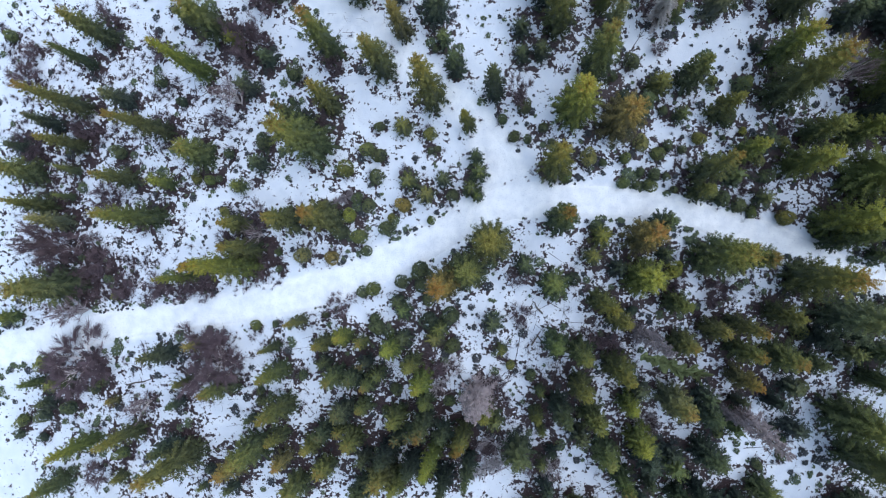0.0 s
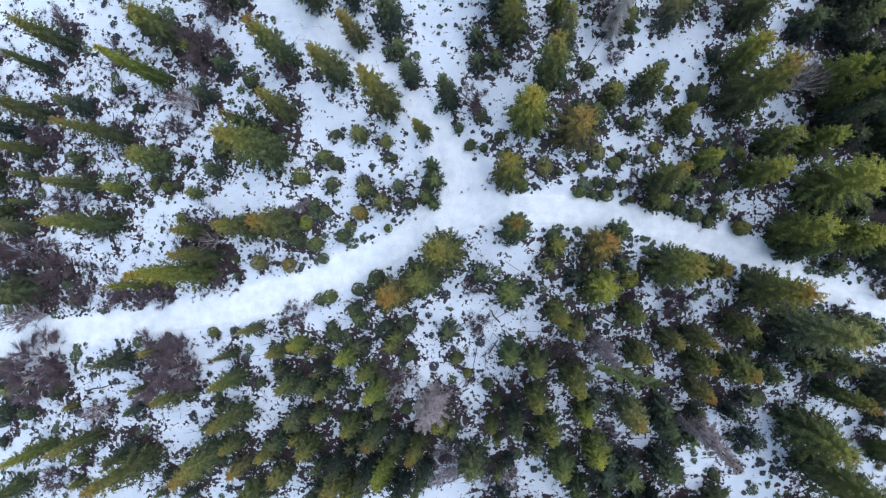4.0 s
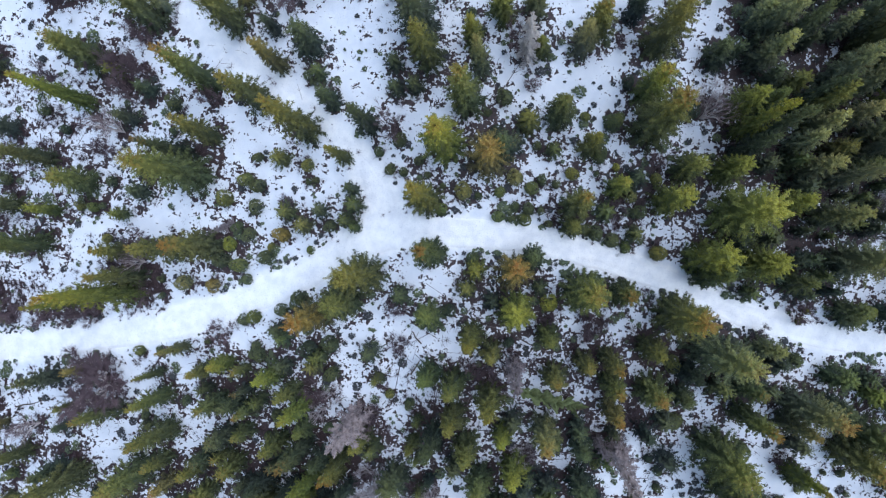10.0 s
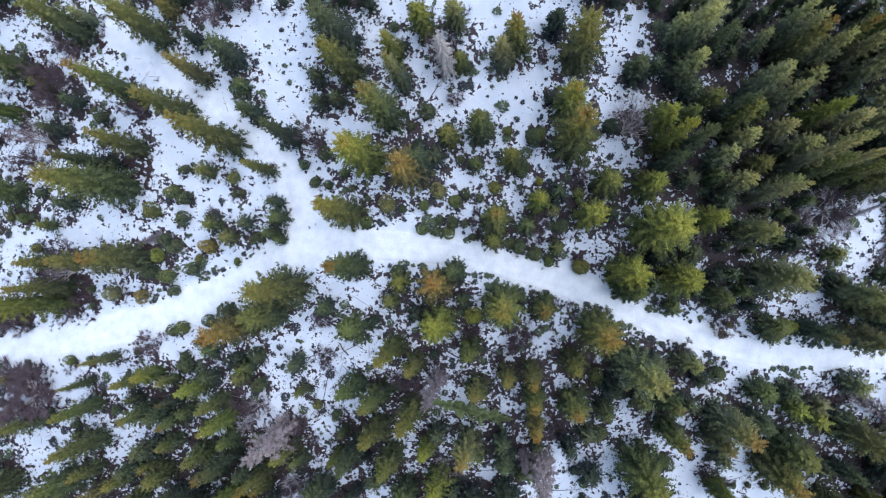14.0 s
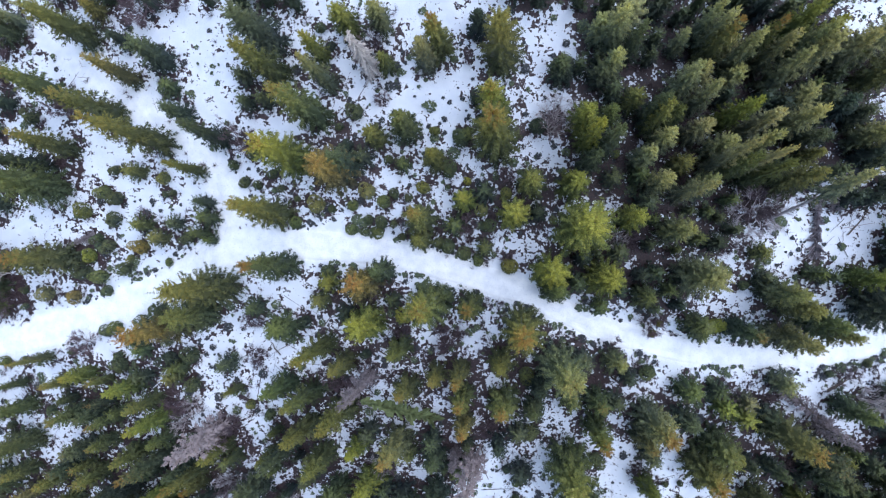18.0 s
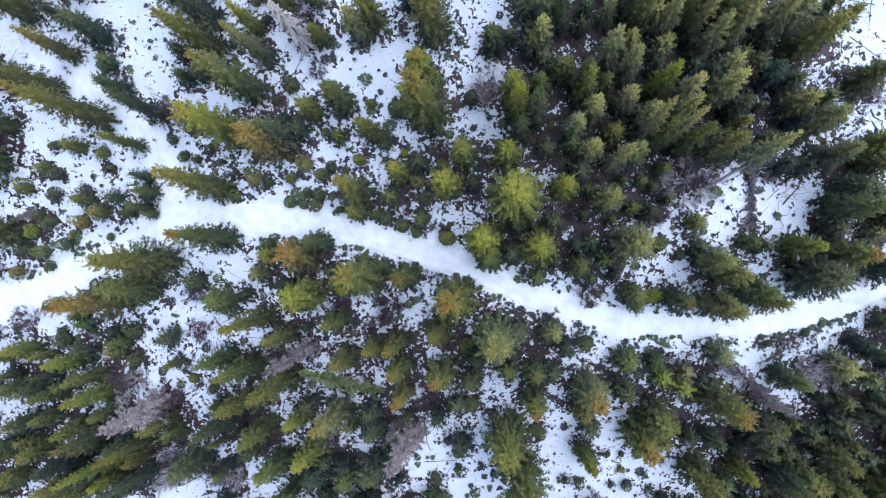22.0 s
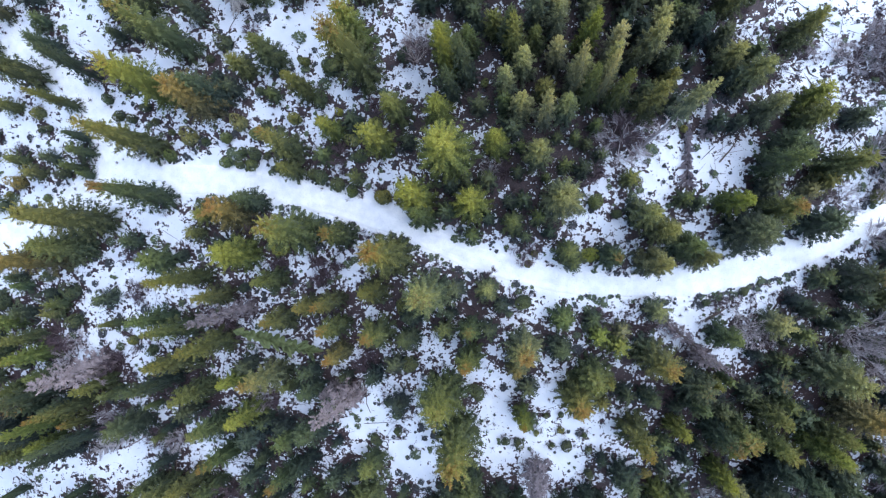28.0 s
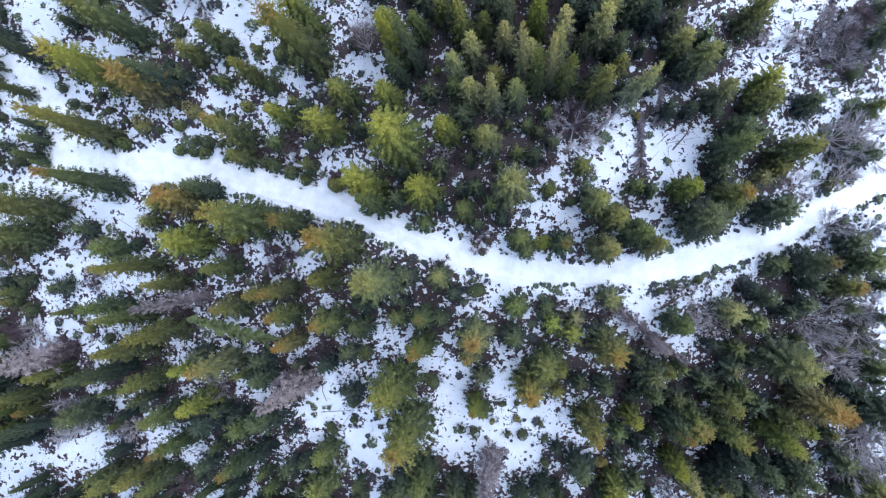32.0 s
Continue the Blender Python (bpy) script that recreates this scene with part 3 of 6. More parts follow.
def build_ground():
    gx, gy = axis(-48, 90, 0.3), axis(-30, 30, 0.3)
    X, Y = np.meshgrid(gx, gy)
    x, y = X.ravel(), Y.ravel()
    near = (x > -50) & (x < 92) & (y > -32) & (y < 32)
    off = np.full(x.shape, 30.0)
    off[near] = distance_to(TRAIL_LINE, x[near], y[near])
    side = np.clip((off + 0.3) / 1.5, 0, 1)
    rng = np.random.default_rng(3)
    z = hill(x, y) + side * (0.12 + waves(x, y)) - 0.03 + side * rng.normal(0, 0.012, x.shape)
    # the snow lies thin under the crowns
    bare = np.zeros(X.shape)
    for tx, ty, r, high in STANDS:
        i0, i1 = np.searchsorted(gx, (tx - 2.8 * r - 0.6, tx + 2.8 * r + 0.6))
        j0, j1 = np.searchsorted(gy, (ty - 2.8 * r - 0.6, ty + 2.8 * r + 0.6))
        if i1 > i0 and j1 > j0:
            d2 = (X[j0:j1, i0:i1] - tx) ** 2 + (Y[j0:j1, i0:i1] - ty) ** 2
            bare[j0:j1, i0:i1] += (0.63 if tx > -8 else 0.72) * np.exp(-d2 / ((1.05 if tx > -8 else 1.2) * r + 0.3) ** 2)
    bare = np.minimum(bare.ravel(), 0.9)
    for zx, zy, rx, ry, k in ZONES:
        bare += 0.48 * k * np.exp(-(((x - zx) / rx) ** 4 + ((y - zy) / ry) ** 4))
    bare = np.clip(bare, 0, 1.1) * np.clip(off / 0.8, 0, 1)
    spur = np.full(x.shape, 30.0)
    spur[near] = distance_to(SPUR_LINE, x[near], y[near])
    bare *= np.clip(spur / 0.8 + 0.4, 0, 1)
    bare += np.where(near, 0.03 * np.clip(off / 1.5 - 0.3, 0, 1), 0.3)
    nx, ny = len(gx), len(gy)
    i = (np.arange(ny - 1)[:, None] * nx + np.arange(nx - 1)[None, :]).ravel()
    faces = np.stack([i, i + 1, i + nx + 1, i + nx], 1)
    me = bpy.data.meshes.new("ground")
    me.from_pydata(np.stack([x, y, z], 1).tolist(), [], faces.tolist())
    packed = np.zeros(x.shape)
    packed[near] = trodden(x[near], y[near])
    me.attributes.new("bare", "FLOAT", "POINT").data.foreach_set("value", bare - 0.7 * packed)
    me.attributes.new("packed", "FLOAT", "POINT").data.foreach_set("value", packed)
    me.materials.append(SNOW)
    me.polygons.foreach_set("use_smooth", [True] * len(me.polygons))
    tagged(new("ground", me), "snow-covered forest floor with bare needle litter under the trees", "ground", kind="structure")


def build_trail():
    """The trodden track: packed snow with low shoulders and two faint ruts."""
    rng = np.random.default_rng(5)
    verts, faces = [], []
    cols = 15
    L = TRAIL_LINE
    t = np.gradient(L[:, :2], axis=0)
    t /= np.hypot(t[:, 0], t[:, 1])[:, None]
    for (x, y, w), (tx, ty) in zip(L, t):
        ragged = 1 + rng.normal(0, 0.03, 2)
        for c in range(cols):
            k = -1 + 2 * c / (cols - 1)
            d = k * w * (ragged[0] if k < 0 else ragged[1])
            rut = 0.03 * math.exp(-((abs(k) - 0.42) / 0.14) ** 2)
            verts.append((x - ty * d, y + tx * d, hill(x - ty * d, y + tx * d) + 0.035 - rut + 0.02 * abs(k) + rng.normal(0, 0.006) - (0.09 if abs(k) > 0.99 else 0)))
    for i in range(len(L) - 1):
        for c in range(cols - 1):
            a = i * cols + c
            faces.append((a, a + 1, a + cols + 1, a + cols))
    me = mesh_of("trail", verts, faces, SNOW, bare=[-0.9] * len(verts), packed=[1.0] * len(verts))
    me.polygons.foreach_set("use_smooth", [True] * len(me.polygons))
    tagged(new("trail", me), "packed white snow trail winding through the forest", "trail", kind="structure")


def build_spur():
    """The side path: trodden snow that thins out up the slope."""
    rng = np.random.default_rng(6)
    verts, faces = [], []
    L = SPUR_LINE[:10]
    t = np.gradient(L[:, :2], axis=0)
    t /= np.hypot(t[:, 0], t[:, 1])[:, None]
    cols = 9
    for i, ((x, y, w), (tx, ty)) in enumerate(zip(L, t)):
        half = w * (0.85 - 0.05 * i)
        ragged = 1 + rng.normal(0, 0.08, 2)
        for c in range(cols):
            k = -1 + 2 * c / (cols - 1)
            d = k * half * (ragged[0] if k < 0 else ragged[1])
            px, py = x - ty * d, y + tx * d
            sink = 0.10 if abs(k) > 0.99 or i == len(L) - 1 else 0
            verts.append((px, py, ground_z(px, py) + 0.05 - 0.004 * i - 0.02 * math.exp(-((abs(k) - 0.4) / 0.2) ** 2) - sink + rng.normal(0, 0.006)))
    for i in range(len(L) - 1):
        for c in range(cols - 1):
            a = i * cols + c
            faces.append((a, a + 1, a + cols + 1, a + cols))
    me = mesh_of("side_path", verts, faces, SNOW, bare=[-0.6] * len(verts), packed=trodden([v[0] for v in verts], [v[1] for v in verts]).tolist())
    me.polygons.foreach_set("use_smooth", [True] * len(me.polygons))
    tagged(new("side_path", me), "trodden snow side path climbing away from the trail", "trail", kind="structure")


def tuft(verts, faces, c, r, rnd, leaves):
    """A low round bush: a dome of small leafy twigs, uneven at its rim."""
    for k in range(leaves):
        a, s, b = rnd.uniform(0, 6.283), math.sqrt(rnd.random()), rnd.uniform(0, 6.283)
        p = c + Vector((math.cos(a) * s * r * 0.85, math.sin(a) * s * r * 0.85, r * 0.8 * (1 - s * s) + 0.03))
        w = Vector((math.cos(b), math.sin(b), rnd.uniform(-0.3, 0.3))) * (0.03 + r * rnd.uniform(0.05, 0.12))
        q = p + Vector((-math.sin(b), math.cos(b), rnd.uniform(-0.3, 0.5))) * (0.05 + r * rnd.uniform(0.1, 0.3))
        i = len(verts)
        verts += [tuple(p - w), tuple(p + w), tuple(q + w * 0.5), tuple(q - w * 0.5)]
        faces.append((i, i + 1, i + 2, i + 3))


def dry_clump(verts, faces, c, r, rnd, n):
    for k in range(n):
        a = rnd.uniform(0, 6.283)
        d = Vector((math.cos(a), math.sin(a), rnd.uniform(0.25, 1.4))).normalized()
        sliver(verts, faces, c + d * 0.02, c + d * (r * rnd.uniform(0.4, 1.0)), 0.013)


def patchy(x, y, scale, shift):
    return noise.noise(Vector((x * scale + shift, y * scale - shift, shift)))


def build_undergrowth():
    """Heather tufts and dry stems, thick in patches, along the trail's edges and between the trees."""
    rnd = random.Random(12)
    near = np.array([(s[0], s[1], s[2]) for s in STANDS])
    tufts, green, dry = ([], []), ([], []), ([], [])
    spots = []
    for k in range(UNDER):
        spots.append((rnd.uniform(-46, 86), rnd.uniform(-26, 27), 0))
    L = TRAIL_LINE
    for k in range(EDGE):
        i = rnd.randrange(1, len(L) - 1)
        tx, ty = L[i + 1][0] - L[i - 1][0], L[i + 1][1] - L[i - 1][1]
        n = math.hypot(tx, ty)
        d = (L[i][2] + abs(rnd.gauss(0, 0.6)) - 0.15) * rnd.choice((-1, 1))
        s = rnd.uniform(-0.7, 0.7)
        spots.append((L[i][0] - ty / n * d + tx / n * s, L[i][1] + tx / n * d + ty / n * s, 1))
    xs, ys = np.array([s[0] for s in spots]), np.array([s[1] for s in spots])
    off = distance_to(TRAIL_LINE, xs, ys)
    spur = distance_to(SPUR_LINE, xs, ys)
    for (x, y, edge), d, sp in zip(spots, off, spur):
        if d < (-0.1 if edge else 0.25):
            continue
        m = patchy(x, y, 0.16, 3.1) + 0.7 * patchy(x, y, 0.55, 8.2)
        if sp < 0 and rnd.random() < 0.95:
            continue
        if edge and patchy(x, y, 0.5, 5.5) + 0.6 * patchy(x, y, 1.7, 2.5) < 0.02:
            continue
        b = sum(kk * math.exp(-(((x - zx) / rx) ** 4 + ((y - zy) / ry) ** 4)) for zx, zy, rx, ry, kk in ZONES if kk > 0)
        if not edge and m + 0.6 * b < rnd.uniform(-0.6, 0.4):
            continue
        c = Vector((x, y, ground_z(x, y) - 0.02))
        if patchy(x, y, 0.12, 15.0) + rnd.gauss(0, 0.25) > (0.15 if edge else 0.36 if x > -6 else 0.25):
            dry_clump(*dry, c + Vector((rnd.gauss(0, 0.2), rnd.gauss(0, 0.2), 0)), rnd.uniform(0.15, 0.5), rnd, 26)
        else:
            r = min(0.1 + rnd.expovariate(9.0), 0.55) * (rnd.uniform(0.5, 1) if edge else 1)
            leafy = patchy(x, y, 0.2, 31.0) + rnd.gauss(0, 0.3) > 0.1
            tuft(*(green if leafy else tufts), c, r * (1.15 if leafy else 0.95), rnd, 14 + int(130 * r))
    # brushwood round the feet of the trees
    for x, y, r, high in STANDS:
        for k in range((5 if r > 0.7 else 3) + (6 if x < -9 else 0)):
            a, d = rnd.uniform(0, 6.283), r * rnd.uniform(0.5, 1.25) + 0.2
            px, py = x + d * math.cos(a), y + d * math.sin(a)
            if not (-42 < px < 84 and -27 < py < 27) or distance_to(TRAIL_LINE[::2], [px], [py])[0] < 0.5:
                continue
            dry_clump(*dry, Vector((px, py, ground_z(px, py))), rnd.uniform(0.35, 0.85), rnd, 22)
    # violet brushwood thickets
    for k in range(3700):
        bx, by, br = rnd.choice(THICKETS)
        x, y = rnd.gauss(bx, br * 0.6), rnd.gauss(by, br * 0.6)
        if distance_to(TRAIL_LINE[::2], [x], [y])[0] > 0.3 and patchy(x, y, 0.5, 12.0) > -0.15:
            dry_clump(*dry, Vector((x, y, ground_z(x, y))), rnd.uniform(0.3, 0.9), rnd, 24)
    tagged(new("heather", mesh_of("heather", *tufts, HEATHER)), "dark violet heather tufts poking through the snow", "undergrowth", kind="stuff")
    tagged(new("low_evergreen_bushes", mesh_of("low_evergreen_bushes", *green, BILBERRY)), "low round green bushes standing in the snow", "undergrowth", kind="stuff")
    tagged(new("dry_stems", mesh_of("dry_stems", *dry, DRY)), "dry grey-violet stems and grass standing in snow", "undergrowth", kind="stuff")


def build_far_woods():
    """The forest goes on beyond the clearing's surroundings."""
    rnd = random.Random(77)
    verts, faces, rise = [], [], []
    for k in range(2600):
        x, y = rnd.uniform(-150, 190), rnd.uniform(-130, 130)
        if -54 < x < 88 and -31 < y < 33:
            continue
        if distance_to(TRAIL_LINE[::12], [x], [y])[0] < 3:
            continue
        h = rnd.uniform(5, 12)
        z0 = float(hill(x, y)) + 0.1
        w = h * rnd.uniform(0.12, 0.17)
        for t in range(5):
            u = 0.08 + 0.9 * t / 5
            r = w * (1 - u) ** 0.8 + 0.1
            s = len(verts)
            verts.append((x, y, z0 + h * (u + 0.24)))
            n = 7
            for j in range(n):
                a = 6.283 * j / n + rnd.uniform(-0.2, 0.2)
                q = r * rnd.uniform(0.6, 1.2)
                verts.append((x + q * math.cos(a), y + q * math.sin(a), z0 + h * (u - rnd.uniform(0, 0.05))))
            faces.extend((s, s + 1 + j, s + 1 + (j + 1) % n) for j in range(n))
            rise += [u] * (n + 1)
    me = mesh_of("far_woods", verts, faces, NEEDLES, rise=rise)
    ob = new("far_woods", me)
    ob.color = (0.045, 0.06, 0.026, 0.2)
    tagged(ob, "dense spruce woods going on over the hillside", "forest", kind="stuff")


def build_infill():
    """Small shaded spruces crowded under the big ones where the woods are dense."""
    rnd = random.Random(31)
    made = 0
    dense = [z for z in ZONES if z[4] > 0]
    open_ = [z for z in ZONES if z[4] < 0]
    for k in range(6000):
        zx, zy, rx, ry, kk = rnd.choice(dense[:3] + dense)
        x, y = zx + rnd.uniform(-rx, rx), zy + rnd.uniform(-ry, ry)
        if x < 36 and y > -13 or made >= 210 or not (-38 < x < 83 and -26 < y < 26):
            continue
        if y > 6 and (x > 58 or rnd.random() < 0.5) or y < 0 and (x < 8 or rnd.random() < 0.6):
            continue
        if any(((x - a) / c) ** 2 + ((y - b) / d) ** 2 < 1.1 for a, b, c, d, e in open_):
            continue
        if distance_to(TRAIL_LINE, [x], [y])[0] < 1.6 or distance_to(SPUR_LINE, [x], [y])[0] < 0.5:
            continue
        if min(math.hypot(x - s[0], y - s[1]) - 0.55 * s[2] for s in STANDS) < 0.7:
            continue
        high = rnd.uniform(2.5, 5.5)
        conifer(round(x, 1), round(y, 1), high, high * rnd.uniform(0.42, 0.55), rnd.choice(("dark", "deep", "deep", "green")), 0, "young", "understory_spruce")
        made += 1


def build_windfall():
    """Thin broken boughs and stems lying about on the snow."""
    rnd = random.Random(41)
    verts, faces = [], []
    for k in range(7000):
        x, y = rnd.uniform(-40, 84), rnd.uniform(-26, 26)
        near = max(math.exp(-((x - a) ** 2 + (y - b) ** 2) / c ** 2) for a, b, c in TANGLES)
        if 1.3 * near + 0.6 * patchy(x, y, 0.11, 21.0) + 0.4 * patchy(x, y, 0.4, 4.0) < rnd.uniform(0.0, 0.9):
            continue
        a, ln = rnd.uniform(0, 6.283), min(0.4 + rnd.expovariate(1.3), 3.2)
        if distance_to(TRAIL_LINE[::2], [x], [y])[0] < ln + 0.4:
            continue
        x2, y2 = x + ln * math.cos(a), y + ln * math.sin(a)
        r = (0.010 + 0.008 * ln) * (1 + 0.4 * near)
        p = Vector((x, y, ground_z(x, y) + r))
        q = Vector((x2, y2, float(hill(x2, y2) + 0.09 + waves(x2, y2)) + r + rnd.uniform(0, 0.15)))
        stick(verts, faces, p, q, r, r * 0.5)
        for j in range(rnd.randint(0, 4)):
            o = p.lerp(q, rnd.uniform(0.3, 0.95))
            b = a + rnd.choice((-1, 1)) * rnd.uniform(0.5, 1.1)
            stick(verts, faces, o, o + Vector((math.cos(b), math.sin(b), rnd.uniform(0, 0.3))) * rnd.uniform(0.15, 0.5), r * 0.6, r * 0.25)
    tagged(new("windfall", mesh_of("windfall", verts, faces, WINDFALL)), "thin broken boughs lying about on the snow", "fallen branches", kind="stuff")


def build_border():
    """The next rows of spruces up and down the slope, joined."""
    rnd = random.Random(52)
    shapes = []
    for me in CROWNS["young"]:
        co = np.empty(len(me.vertices) * 3)
        me.vertices.foreach_get("co", co)
        rise = np.empty(len(me.vertices))
        me.attributes["rise"].data.foreach_get("value", rise)
        shapes.append((co.reshape(-1, 3), np.array([p.vertices[:] for p in me.polygons]), rise))
    verts, faces, rises, n = [], [], [], 0
    for x0, x1, y0, y1, count in ((4, 84, -30, -25.5, 85), (-38, 4, -30, -25.5, 30), (-40, 14, 25, 30, 36), (14, 28, 27, 31, 10), (28, 60, 24.5, 33, 75), (60, 84, 26, 32, 24)):
        for k in range(count):
            x, y = rnd.uniform(x0, x1), rnd.uniform(y0, y1)
            if distance_to(TRAIL_LINE, [x], [y])[0] < 1.5 or distance_to(SPUR_LINE, [x], [y])[0] < 1:
                continue
            if min(math.hypot(x - s[0], y - s[1]) for s in STANDS) < 1.1:
                continue
            high = rnd.uniform(4.5, 9)
            wide = high * rnd.uniform(0.14, 0.19)
            co, f, r = rnd.choice(shapes)
            a = rnd.uniform(0, 6.28)
            c, s = math.cos(a) * wide, math.sin(a) * wide
            verts.append(np.stack([x + co[:, 0] * c - co[:, 1] * s, y + co[:, 0] * s + co[:, 1] * c, ground_z(x, y) + co[:, 2] * high], 1))
            faces.append(f + n)
            rises.append(r)
            n += len(co)
            STANDS.append((x, y, wide, high))
    ob = new("border_woods", mesh_of("border_woods", np.concatenate(verts).tolist(), np.concatenate(faces).tolist(), NEEDLES, rise=np.concatenate(rises)))
    ob.color = (0.085, 0.105, 0.058, 0.3)
    tagged(ob, "rows of green spruces continuing up and down the snowy slope", "forest", kind="stuff")

# where the snow lies thin under dense woods (plus) or lies open (minus): place, radii, how much
ZONES = [
    (48.0, 19.5, 10.5, 10, 0.8), (44, 30, 18, 5, 0.6), (45.5, 8, 4.5, 3.5, 0.45), (68, -19, 20, 8, 0.3), (73, -11, 8, 5, 0.25), (20, -18, 13, 8, 0.15), (0, -21, 12, 7, 0.3), (-16, -22, 9, 4, 0.25),
    (31, -4, 6, 2.5, 0.3), (38, -6, 9, 4, 0.25), (39, 3, 7, 4, 0.3), (-37, 3, 11, 8, 0.5), (-16, 21, 7, 5, 0.15), (-36, -15, 11, 6, 0.35), (-33, 16, 10, 8, 0.3), (-22, -2, 4, 2.5, 0.35),
    (-31, -2.5, 8, 2.6, 0.45), (-18, 0, 2.4, 2.4, 0.5), (17, -5.5, 6, 4, 0.35), (25, -8, 5, 4, 0.6), (4, -12.5, 9, 4, 0.25), (58.2, 3.2, 0.9, 0.8, 1.2),
    (24, 18, 4, 4, -0.25), (62, 5, 4, 4, -0.25), (45, -18, 6, 4, -0.7), (31, -18, 4, 4, -0.6), (-14, 6, 7, 3, -0.4), (-16, -15, 4, 4, -0.4), (66, 13.5, 2.5, 3, -0.15),
    (70, 14, 11, 7, 0.5), (76.5, 16, 4.5, 4, 0.7), (79, 8, 3, 3, 0.4), (62, 20, 5, 6, 0.3), (31, 15, 4.5, 9, 0.35), (-20, 9, 10, 5, 0.15), (-33, -10, 7, 4, 0.3),
]
# where the storm has thrown down most stems: place and radius
TANGLES = [(68, 14, 7), (74, 11, 6), (75.5, -1.2, 2.5), (59.5, 7, 2.5), (69, -6, 4), (13, -9, 6), (7, -6.5, 2.5), (0, -13, 4), (67.5, -7, 3), (20, -22, 6), (-14, -8, 4)]
# thickets of leafless brushwood: place and radius
THICKETS = [(29, -1.2, 2.5), (35, -4, 2.5), (28, 4, 2.5), (41, -5.5, 2.5), (22, 6, 2.5), (71, 15, 6), (76, 17, 3), (74, 15, 3), (79, 14, 3), (77, 10, 5), (65, 16, 4), (76, -1, 3), (69, -5.5, 3.5), (63, -7, 3), (55, -8, 2.5), (-22, -1.5, 4), (-31, -2, 4), (-37, 8, 6), (-30, 14, 5), (-24, 19, 5),
            (-34, -3, 2.5), (-30, -3, 2.5), (-25, -3.5, 2.0), (-18, -0.5, 1.6), (-35, -10, 3), (-22, -10, 3), (20, -6, 4), (8, -11, 4), (25, -8, 3), (-38, 2, 4), (-36, 6, 4), (-30, 8, 4), (-33, 14, 4), (-28, -1, 4), (-24, 14, 4), (-38, 10, 3), (-38, 17, 3), (-26, 12, 3), (-36, 20, 5), (-18, 12, 4), (-33, -12, 4), (-21, -10, 3), (53, 9, 3), (-30, -20, 5), (5, -14, 3), (16, -8, 3)]

# ---- trees, from west to east ----
conifer(-42.7, -18.6, 1.2, 1.1, "deep", 0, "bush")
conifer(-42.1, -17.0, 1.7, 1.5, "green", 0, "bush")
conifer(-41.8, -6.6, 3.9, 2.5, "lime", 0, "young")
conifer(-40.1, -18.8, 1.2, 1.1, "dark", 0, "bush")
conifer(-39.6, -16.4, 2.0, 1.8, "deep", 0, "bush")
conifer(-39.4, -12.9, 4.3, 1.9, "green", 0, "young")
conifer(-39.3, -11.0, 2.0, 1.8, "olive", 0, "bush")
conifer(-39.3, 19.5, 1.5, 1.4, "green", 0, "bush")
conifer(-38.8, -15.0, 2.9, 2.0, "deep", 0, "young")
conifer(-38.8, 9.5, 3.6, 2.1, "deep", 0, "young")
bare_tree(-38.5, 10.0, 2.8, 3.6)
conifer(-38.3, -23.1, 6.2, 2.9, "olive", 0.45)
conifer(-38.2, 7.1, 5.6, 3.1, "olive", 0.45, "full")
bare_tree(-38.0, 16.0, 2.8, 3.6)
bare_tree(-37.2, 18.1, 2.2, 1.9)
conifer(-37.2, 4.0, 6.5, 2.4, "olive", 0.45)
conifer(-36.9, -15.7, 1.9, 1.7, "deep", 0, "bush")
bare_tree(-36.8, -2.6, 2.6, 3.6)
conifer(-36.7, -12.9, 4.0, 2.2, "olive", 0, "young")
conifer(-35.7, 11.5, 5.1, 2.1, "deep", 0.3)
conifer(-35.6, -3.5, 9.2, 4.6, "olive", 0.45, "full")
conifer(-35.4, 2.5, 6.1, 2.4, "sage", 0.3)
bare_tree(-35.3, 0.0, 6.3, 4.8)
conifer(-34.9, 4.9, 3.2, 1.2, "olive", 0, "young")
conifer(-34.7, -18.7, 8.0, 2.4, "lime", 0.5)
bare_tree(-34.5, -3.4, 2.4, 3.4)
bare_tree(-34.5, -5.9, 5.7, 4.2)
bare_tree(-34.4, -11.0, 4.0, 7.4)
conifer(-34.2, 7.3, 3.8, 1.5, "olive", 0, "young")
bare_tree(-34.2, -22.0, 4.1, 3.2)
conifer(-34.2, -13.7, 1.3, 1.2, "deep", 0, "bush")
conifer(-33.4, 9.6, 7.0, 2.1, "olive", 0.45)
conifer(-33.3, -12.9, 1.2, 1.1, "deep", 0, "bush")
conifer(-32.7, 12.9, 10.0, 2.6, "olive", 0.7)
bare_tree(-32.6, -0.9, 2.6, 3.6)
bare_tree(-32.4, 10.8, 3.2, 2.3)
conifer(-32.3, -14.8, 2.3, 1.4, "straw", 0.4, "young")
conifer(-32.2, -22.6, 2.4, 2.0, "olive", 0, "young")
bare_tree(-32.0, -2.1, 2.9, 2.0)
conifer(-31.8, -20.1, 1.7, 1.5, "green", 0, "bush")
conifer(-31.8, 16.9, 6.8, 1.7, "green", 0.45)
conifer(-31.5, -4.5, 1.0, 0.9, "olive", 0, "bush")
bare_tree(-31.2, 4.6, 2.6, 3.4)
bare_tree(-30.4, -3.7, 2.0, 3.0)
conifer(-30.0, -17.6, 7.8, 2.6, "olive", 0.45)
conifer(-29.9, 19.1, 7.7, 2.9, "olive", 0.45)
conifer(-29.7, 8.9, 1.7, 1.6, "deep", 0, "bush")
bare_tree(-29.6, 20.8, 3.2, 2.5)
bare_tree(-28.8, -14.9, 5.1, 3.4)
conifer(-28.8, 6.5, 6.9, 2.4, "olive", 0.5)
